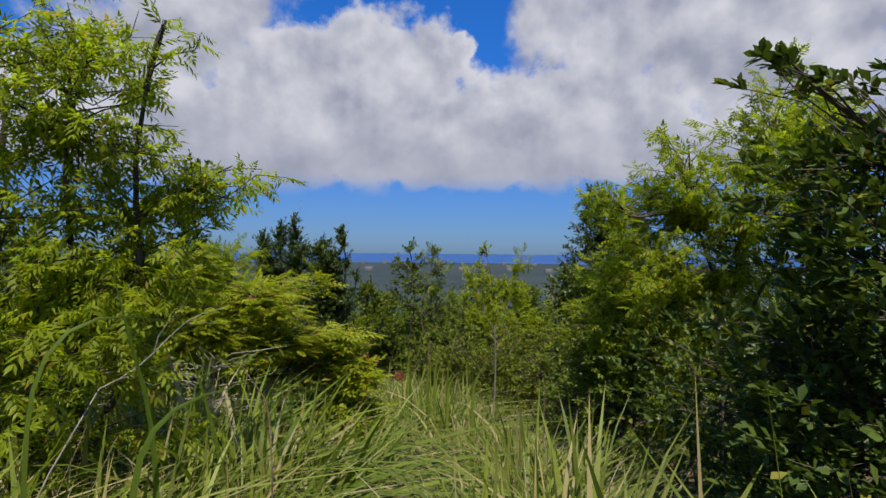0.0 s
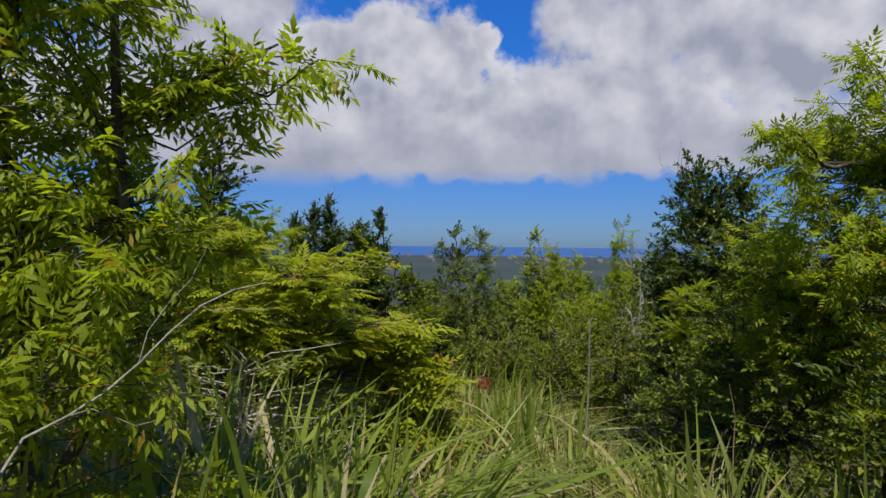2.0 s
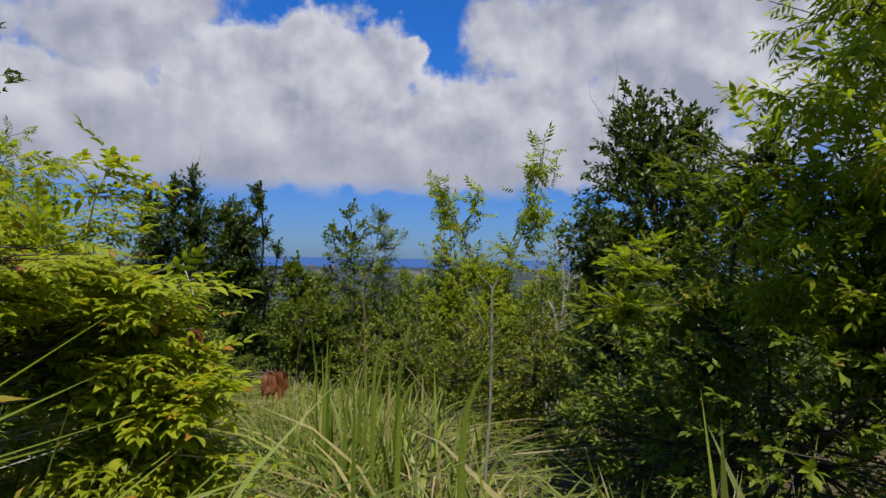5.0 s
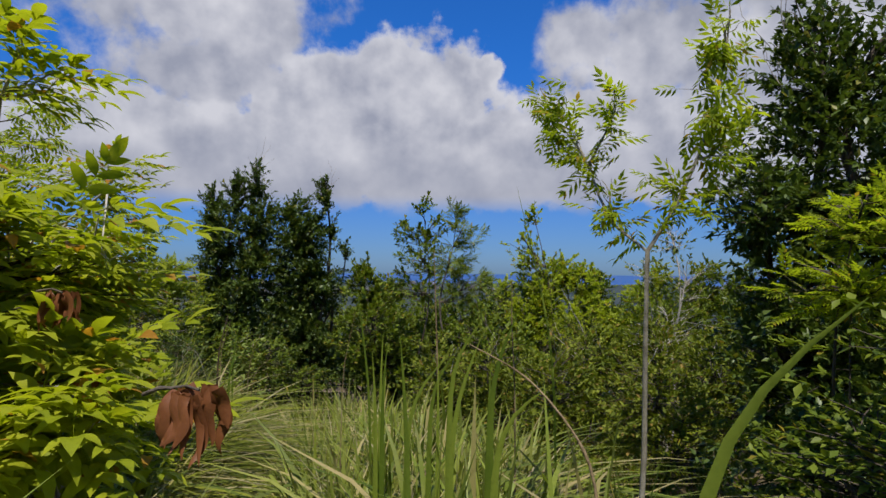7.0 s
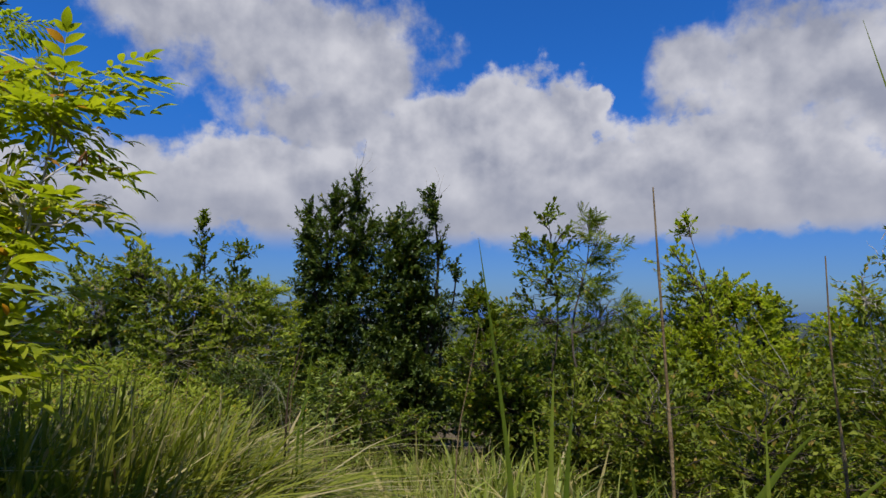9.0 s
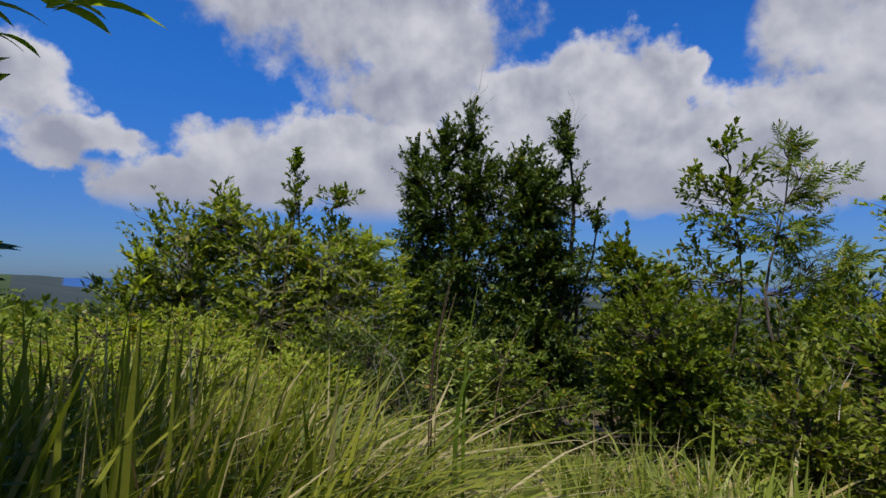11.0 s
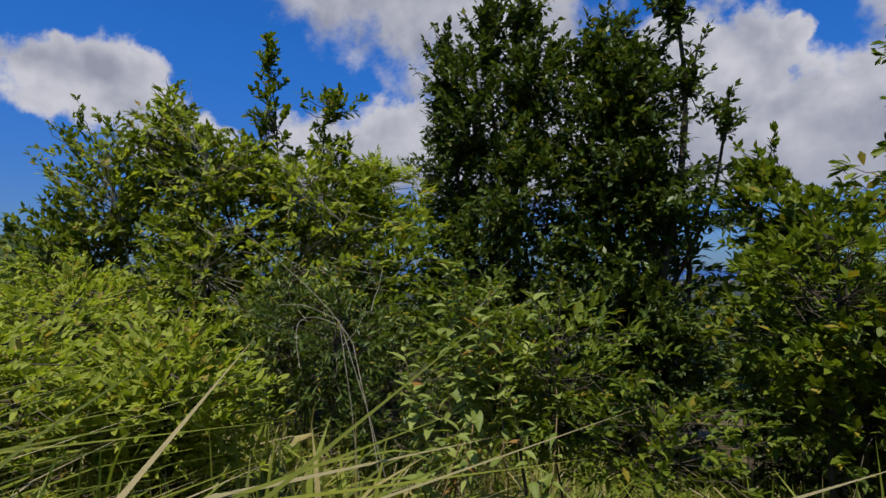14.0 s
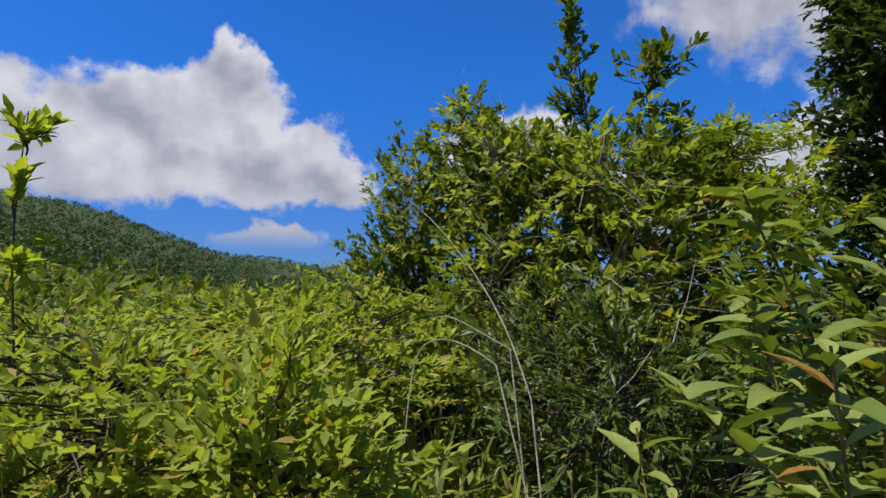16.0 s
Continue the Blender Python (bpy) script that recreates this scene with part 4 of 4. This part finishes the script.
def undergrowth(name, label, n, x0, x1, y0, y1, high, mat, shape, size, per=9):
    """Low leafy growth over the soil."""
    x, y = x0 + (x1 - x0) * rng.random(n), y0 + (y1 - y0) * rng.random(n)
    away = np.abs(x - np.interp(y, TRACK_Y, TRACK_X)) > 1.1
    x, y = x[away], y[away]
    h = high * (0.15 + 0.85 * rng.random(len(x)))
    ends = np.stack([x, y, land(x, y) + h], -1)
    out = unit(rng.normal(size=ends.shape) * 0.5 + np.array((0, 0, 0.8)))
    tagged(new(name, mesh_of(name, *sprays(ends, out, shape, per, size, 0.2), mat)), label, "undergrowth", kind="stuff")


undergrowth("undergrowth", "low green undergrowth over the soil", 2600, -11, -2.5, 8.5, 19, 0.6, MID_LEAF, OVATE, 0.09)
undergrowth("undergrowth", "low green undergrowth over the soil", 2600, -3, 7, 11, 20, 0.5, LIME_LEAF, OVATE, 0.09)
undergrowth("undergrowth", "rank green growth on the slope", 3000, -30, -8, 4, 26, 0.9, MID_LEAF, OVATE, 0.22, 7)
undergrowth("undergrowth", "low dark undergrowth in the shade", 1700, 1.0, 5, 0, 11, 0.5, MID_LEAF, OVATE, 0.08)
undergrowth("undergrowth", "low green undergrowth beneath feathery shrubs", 1700, -5, -1.0, 0, 8.5, 0.6, FEATHER_LEAF, LANCE, 0.09)
undergrowth("undergrowth", "rank green growth on the slope", 2200, 4.5, 17, -12, 20, 0.9, MID_LEAF, OVATE, 0.24, 7)
undergrowth("undergrowth", "rank green growth on the slope", 1800, -17, -4.5, -12, 8, 0.9, MID_LEAF, OVATE, 0.24, 7)
undergrowth("undergrowth", "rank green growth on the slope", 900, -5, 5, -14, -3, 0.8, MID_LEAF, OVATE, 0.24, 7)


# ---- the large-leaved shrub at the end of the walk ----
def broad_leaf(length, width, curl):
    """One thick-veined leaf, folded at the midrib, its edge slightly waved."""
    v, f = [], []
    for i in range(8):
        s = i / 7
        w = width * math.sin(math.pi * min(s ** 0.75, 1)) ** 0.8 if 0 < i < 7 else 0.004
        for j in (-1, -0.5, 0, 0.5, 1):
            v.append((s * length, j * w, abs(j) * w * 0.35 - curl * s * s + 0.0016 * w / width * math.sin(i * 2.2 + j * 3)))
    for i in range(7):
        for j in range(4):
            a = i * 5 + j
            f += [(a, a + 5, a + 6), (a, a + 6, a + 1)]
    return mesh_of("leaf", np.array(v), np.array(f), VELVET_LEAF, True)


LEAVES = [broad_leaf(0.13, 0.024, 0.03), broad_leaf(0.11, 0.026, 0.045), broad_leaf(0.085, 0.021, 0.012), broad_leaf(0.12, 0.032, 0.06)]


def large_leaved_shrub(foot, stems):
    base = Vector((foot[0], foot[1], float(land(*foot)) - 0.02))
    root = thing("large_leaved_shrub", base, "grey-green shrub with large velvety pointed leaves and brown stems", "shrub")
    for tip, count in stems:
        line = bend(base, tip, 9, 0.08)
        stem = part("stem", tube(line, 0.0045 * (1 - 0.6 * np.linspace(0, 1, 9)), 6), STRAW, root, smooth=True)
        count = int(count * 2.7)
        for q in range(count):
            s = 1 - 0.42 * (q / count) ** 1.2
            at = Vector(line[min(int(s * 8), 7)] * (1 - (s * 8) % 1) + line[min(int(s * 8) + 1, 8)] * ((s * 8) % 1))
            a = q * 2.4 + rng.random() * 0.6
            up = 0.9 - 1.3 * (q / count) + rng.normal() * 0.35
            ahead = Vector((math.cos(a), math.sin(a), up)).normalized()
            across = Vector((-math.sin(a), math.cos(a), rng.normal() * 0.25)).normalized()
            over = ahead.cross(across).normalized()
            across = over.cross(ahead)
            size = 0.4 + 0.36 * rng.random() if q > 2 else 0.38
            m = Matrix((ahead, across, over)).transposed().to_4x4() @ Matrix.Scale(size, 4)
            leaf = new("leaf", LEAVES[q % 4])
            leaf.parent = root
            leaf.matrix_basis = Matrix.Translation(at - base) @ m
    return root


large_leaved_shrub((-3.2, 12.5), [
    ((-3.2, 12.32, -0.34), 15), ((-3.05, 12.38, -0.4), 15), ((-3.28, 12.41, -0.5), 14), ((-3.2, 12.18, -0.6), 13), ((-3.02, 12.23, -0.54), 14), ((-3.4, 12.28, -0.7), 12),
    ((-2.92, 12.48, -0.46), 14), ((-3.05, 12.58, -0.52), 14), ((-3.35, 12.58, -0.55), 13), ((-2.88, 12.38, -0.65), 13), ((-3.1, 12.2, -0.78), 12), ((-3.3, 12.18, -0.82), 11),
    ((-2.95, 12.28, -0.76), 12), ((-3.15, 12.38, -0.7), 12), ((-3.5, 12.43, -0.85), 11), ((-3, 12.13, -0.9), 10)])


plant("shrub", "leafy green shrub tangled round the large-leaved one", "shrub", (-2.9, 12.75), [
    (-2.9, 12.75, -0.8, 0.45, 0.4, 0.32, 110), (-3.35, 12.85, -0.7, 0.42, 0.35, 0.32, 90), (-2.5, 12.8, -1.05, 0.5, 0.4, 0.32, 90)],
    MID_LEAF, BROAD, 0.05, 11, 0.15, 0.15, dens=1.3, trunk=0.012, twig=0.003, stems=3, bare=4)


# ---- single blades, stalks and vines ----
def ribbon(pts, width):
    """A blade through the points given from its tip down, creased along its middle, drawn out to a point."""
    p = np.asarray(pts, float)
    d = np.concatenate([[0], np.cumsum(np.linalg.norm(np.diff(p, axis=0), axis=1))])
    s = np.linspace(0, d[-1], 20)
    p = np.stack([np.interp(s, d, p[:, i]) for i in range(3)], 1)
    for q in range(5):
        p[1:-1] = (p[:-2] + 2 * p[1:-1] + p[2:]) / 4
    way = unit(np.gradient(p, axis=0))
    side = unit(np.cross(way, (0.25, 1.0, 0.1)))
    up = np.cross(side, way)
    w = width * np.clip(s / d[-1] * 2.5, 0.02, 1)[:, None] ** 0.7
    v = np.concatenate([p - side * w + up * w * 0.3, p, p + side * w + up * w * 0.3])
    k = np.arange(19)
    f = np.concatenate([np.stack(t, 1) for t in ((k, k + 20, k + 21), (k, k + 21, k + 1), (k + 20, k + 40, k + 41), (k + 20, k + 41, k + 21))])
    return v, f


def to_ground(pts, drift=0.3):
    a, b = np.array(pts[-2]), np.array(pts[-1])
    g = b + (b - a) * drift
    return list(pts) + [(g[0], g[1], float(land(g[0], g[1])))]


BLADES = [
    (0.011, [(-0.74, 1.34, 1.51), (-0.73, 1.35, 1.42), (-0.72, 1.37, 1.31), (-0.7, 1.38, 1.23), (-0.66, 1.41, 1.15)]),
    (0.016, [(0.51, 5.69, 0.44), (0.44, 5.74, 0.38), (0.37, 5.77, 0.29), (0.33, 5.79, 0.19), (0.32, 5.79, 0.14)]),
    (0.006, [(0.22, 8.0, 0.93), (0.28, 8.0, 0.65), (0.36, 8.0, 0.36), (0.42, 8.0, 0.0)]),
    (0.012, [(-0.16, 6.2, 0.32), (-0.14, 6.2, 0.11), (-0.14, 6.2, -0.04)]),
    (0.009, [(-2.21, 10.17, 0.05), (-2.23, 10.15, -0.09), (-2.25, 10.14, -0.2), (-2.26, 10.13, -0.27)]),
    (0.012, [(-2.12, 10.19, -0.39), (-2.14, 10.18, -0.35), (-2.17, 10.17, -0.29), (-2.21, 10.14, -0.24), (-2.24, 10.12, -0.26), (-2.26, 10.1, -0.33), (-2.28, 10.09, -0.45)]),
    (0.008, [(-0.67, 8.05, 0.46), (-0.64, 8.06, 0.25), (-0.58, 8.07, -0.2)]),
    (0.013, [(-0.46, 7.77, 0.15), (-0.47, 7.77, 0.01), (-0.47, 7.77, -0.1)]),
    (0.014, [(-0.07, 7.51, 0.12), (-0.12, 7.53, 0.07), (-0.2, 7.55, -0.01)]),
    (0.016, [(0.24, 6.78, 0.1), (0.16, 6.81, 0.07), (0.11, 6.82, 0.01), (0.07, 6.83, -0.05)]),
    (0.014, [(0.03, 6.94, 0.25), (-0.03, 6.95, 0.11), (-0.08, 6.95, -0.04)]),
    (0.016, [(0.03, 7.21, 0.27), (-0.03, 7.23, 0.23), (-0.07, 7.24, 0.19), (-0.09, 7.24, 0.14), (-0.1, 7.24, 0.06), (-0.1, 7.24, -0.03)]),
    (0.013, [(-0.1, 7.24, 0.13), (-0.15, 7.25, 0.08), (-0.21, 7.26, 0.04), (-0.27, 7.26, -0.05)]),
    (0.018, [(0.16, 7.12, 0.3), (0.12, 7.13, 0.23), (0.09, 7.14, 0.16), (0.07, 7.15, 0.08), (0.06, 7.15, 0.01)]),
    (0.013, [(-0.49, 7.64, 0.08), (-0.48, 7.64, -0.05), (-0.47, 7.64, -0.19)]),
    (0.014, [(-0.42, 7.65, 0.1), (-0.44, 7.65, -0.05), (-0.44, 7.65, -0.19)]),
    (0.01, [(-0.16, 7.45, 0.12), (-0.16, 7.45, 0.0), (-0.16, 7.45, -0.1)]),
    (0.012, [(0.07, 7.31, 0.1), (0.06, 7.31, 0.02), (0.06, 7.31, -0.04)]),
    (0.014, [(-0.47, 1.44, 1.17), (-0.55, 1.41, 1.18), (-0.62, 1.38, 1.16), (-0.68, 1.34, 1.11)]),
    (0.010, [(-0.7, 1.56, 1.32), (-0.78, 1.52, 1.38), (-0.83, 1.48, 1.39), (-0.91, 1.42, 1.37), (-0.96, 1.37, 1.34)]),
]
for w, pts in BLADES:
    ob = new("grass_shoot", mesh_of("grass_shoot", *ribbon(to_ground(pts), w), TUSSOCK_GRASS, True))
    tagged(ob, "single long arching green shoot of tall grass", "grass", "single grass shoots beside the track")
STALKS = [
    (0.008, [(-2.46, 10.26, -0.38), (-2.45, 10.28, -0.25), (-2.43, 10.31, -0.13), (-2.41, 10.34, 0.01)]),
    (0.008, [(-2.48, 10.28, -0.38), (-2.46, 10.30, -0.25), (-2.44, 10.33, -0.11), (-2.42, 10.36, 0.03)]),
    (0.0055, [(-2.45, 10.28, -0.36), (-2.43, 10.30, -0.23), (-2.41, 10.33, -0.13), (-2.39, 10.36, -0.03)]),
    (0.006, [(-0.45, 1.69, 1.04), (-0.51, 1.68, 1.13), (-0.55, 1.67, 1.19)]),
    (0.005, [(0.2, 5.78, 0.14), (0.16, 5.79, 0.23), (0.09, 5.82, 0.31), (0.0, 5.86, 0.35)]),
    (0.005, [(-2.19, 10.31, -0.55), (-2.17, 10.32, -0.42), (-2.13, 10.34, -0.26), (-2.09, 10.37, -0.16)]),
    (0.0095, [(-0.2, 8.06, -0.16), (-0.22, 8.06, 0.31), (-0.23, 8.06, 0.58)]),
    (0.009, [(0.23, 8.25, -0.18), (0.21, 8.26, 0.13), (0.21, 8.26, 0.42)]),
    (0.004, [(-0.76, 8.17, -0.12), (-0.72, 8.17, 0.07), (-0.69, 8.17, 0.23)]),
    (0.007, [(0.8, 4.29, 0.32), (0.81, 4.29, 0.47), (0.78, 4.3, 0.63)]),
    (0.004, [(-3.06, 9.97, -0.35), (-3.05, 9.97, -0.04), (-3.04, 9.98, 0.17), (-3.03, 10.0, 0.32)]),
    (0.004, [(-2.07, 10.1, -0.52), (-1.97, 10.14, -0.41), (-1.89, 10.16, -0.34)]),
]
for w, pts in STALKS:
    low = np.array(to_ground(pts[::-1], 0.2)[::-1])
    cut = np.linspace(0, len(low) - 1, 24)
    low = np.stack([np.interp(cut, np.arange(len(low)), low[:, i]) for i in range(3)], 1)
    for q in range(6):
        low[1:-1] = (low[:-2] + 2 * low[1:-1] + low[2:]) / 4
    thick = 0.62 * w * np.linspace(1, 0.3, 24) * (1 + 0.35 * (np.arange(24) % 7 == 3))
    ob = new("dry_stalk", mesh_of("dry_stalk", *tube(low, thick, 6), DARK_STALK if w == 0.008 else STRAW, True))
    tagged(ob, "dry straw-brown stalk standing in the grass", "stalk", "dry stalks in the grass")
VINES = [
    [(-3.56, 12.19, -0.73), (-3.75, 12.22, -0.55), (-3.99, 12.23, -0.4), (-4.2, 12.2, -0.25), (-4.35, 12.16, -0.16)],
    [(-3.58, 12.14, -0.63), (-3.68, 12.07, -0.56), (-3.76, 12.01, -0.57), (-3.72, 11.98, -0.68), (-3.68, 11.96, -0.76)],
    [(-3.66, 12.2, -0.6), (-3.8, 12.1, -0.52), (-3.95, 12.1, -0.53)],
]
for pts in VINES:
    p = np.array(pts)
    s = np.linspace(0, len(p) - 1, 16)
    p = np.stack([np.interp(s, np.arange(len(p)), p[:, i]) for i in range(3)], 1)
    for q in range(3):
        p[1:-1] = (p[:-2] + 2 * p[1:-1] + p[2:]) / 4
    gx, gy = p[0, :2] + (p[0, :2] - p[5, :2]) * 1.3 + rng.normal(size=2) * 0.12
    full = np.concatenate([[(gx, gy, float(land(gx, gy)))], p])
    full[1:-1] = (full[:-2] + 2 * full[1:-1] + full[2:]) / 4
    ob = new("bare_vine", mesh_of("bare_vine", *tube(full, np.linspace(0.002, 0.0012, 17), 6), VINE_BARK, True))
    tagged(ob, "thin pale leafless vine arching out of a shrub", "vine", "bare vines by the large-leaved shrub")


# ---- withered leaf bunches on the yellow-green shrub ----
def withered(at, size, count):
    root = thing("withered_leaf_bunch", at, "hanging bunch of curled rust-brown dead leaves", "dead leaves", "withered bunches on the shrub")
    c = np.array(at)
    part("twig", tube(bend(c + np.array((-0.12, 0.05, -0.02)), c, 5, 0.06), np.linspace(0.004, 0.002, 5), 5), BARK, root)
    for q in range(count):
        a = rng.random() * 6.28
        top = c + np.array((math.cos(a) * size * 0.5 * rng.random(), math.sin(a) * size * 0.5, 0))
        tip = top + np.array((math.cos(a) * size * 0.25, math.sin(a) * size * 0.25, -size * (0.7 + 0.6 * rng.random())))
        line = bend(top, tip, 10, 0.09)
        v, f = ribbon(line[::-1], size * (0.07 + 0.08 * rng.random()))
        part("dead_leaf", (v, f), DEAD_LEAF, root)


for at, size, count in (((-0.42, 5.8, 0.28), 0.085, 22), ((-0.8, 6.0, 0.42), 0.06, 14), ((-0.78, 6.05, 0.24), 0.06, 8), ((-0.95, 5.95, 0.2), 0.06, 7), ((-1.25, 6.1, 0.15), 0.06, 6), ((-1.9, 8.0, 0.75), 0.05, 4), ((-1.2, 5.55, 0.72), 0.06, 8), ((-1.7, 5.1, 1.1), 0.06, 8), ((-1.35, 5.7, 0.5), 0.05, 6)):
    withered(at, size, count)

BRUSH = [(-1.15, 1.5), (-1.35, 1.3), (-1.0, 1.75), (-1.45, 1.7), (-1.25, 1.9)]
for bx, by in BRUSH:
    base = np.array((bx, by, float(land(bx, by))))
    root = thing("dry_brush", base, "tangle of grey-brown dead stems beside the track", "dead brush", "dry brush at the track")
    for q in range(14):
        tip = base + np.array((rng.normal() * 0.3, rng.normal() * 0.25, 0.6 + 0.7 * rng.random()))
        line = bend(base + rng.normal(size=3) * np.array((0.06, 0.06, 0)), tip, 8, 0.09)
        part("dead_stem", tube(line, np.linspace(0.0035, 0.001, 8), 4), STRAW, root)

# a thin grey dead branch leaning out of the feathery tree
branch_base = np.array((-1.88, 2.0, float(land(-1.88, 2.0))))
branch = thing("dead_branch", branch_base, "thin grey leafless dead branch leaning in green foliage", "branch")
branch_line = np.concatenate([bend(branch_base, (-1.54, 2.6, 0.87), 5, 0.03), bend((-1.54, 2.6, 0.87), (-1.2, 3.2, 1.19), 8, 0.03)[1:]])
part("limb", tube(branch_line, np.linspace(0.005, 0.002, 12), 6), VINE_BARK, branch, smooth=True)
for k in (5, 7, 9):
    tip = branch_line[k] + np.array((0.12 + 0.08 * rng.random(), 0.1, 0.14 * rng.normal()))
    part("twig", tube(bend(branch_line[k], tip, 5, 0.07), np.linspace(0.002, 0.0008, 5), 5), VINE_BARK, branch)
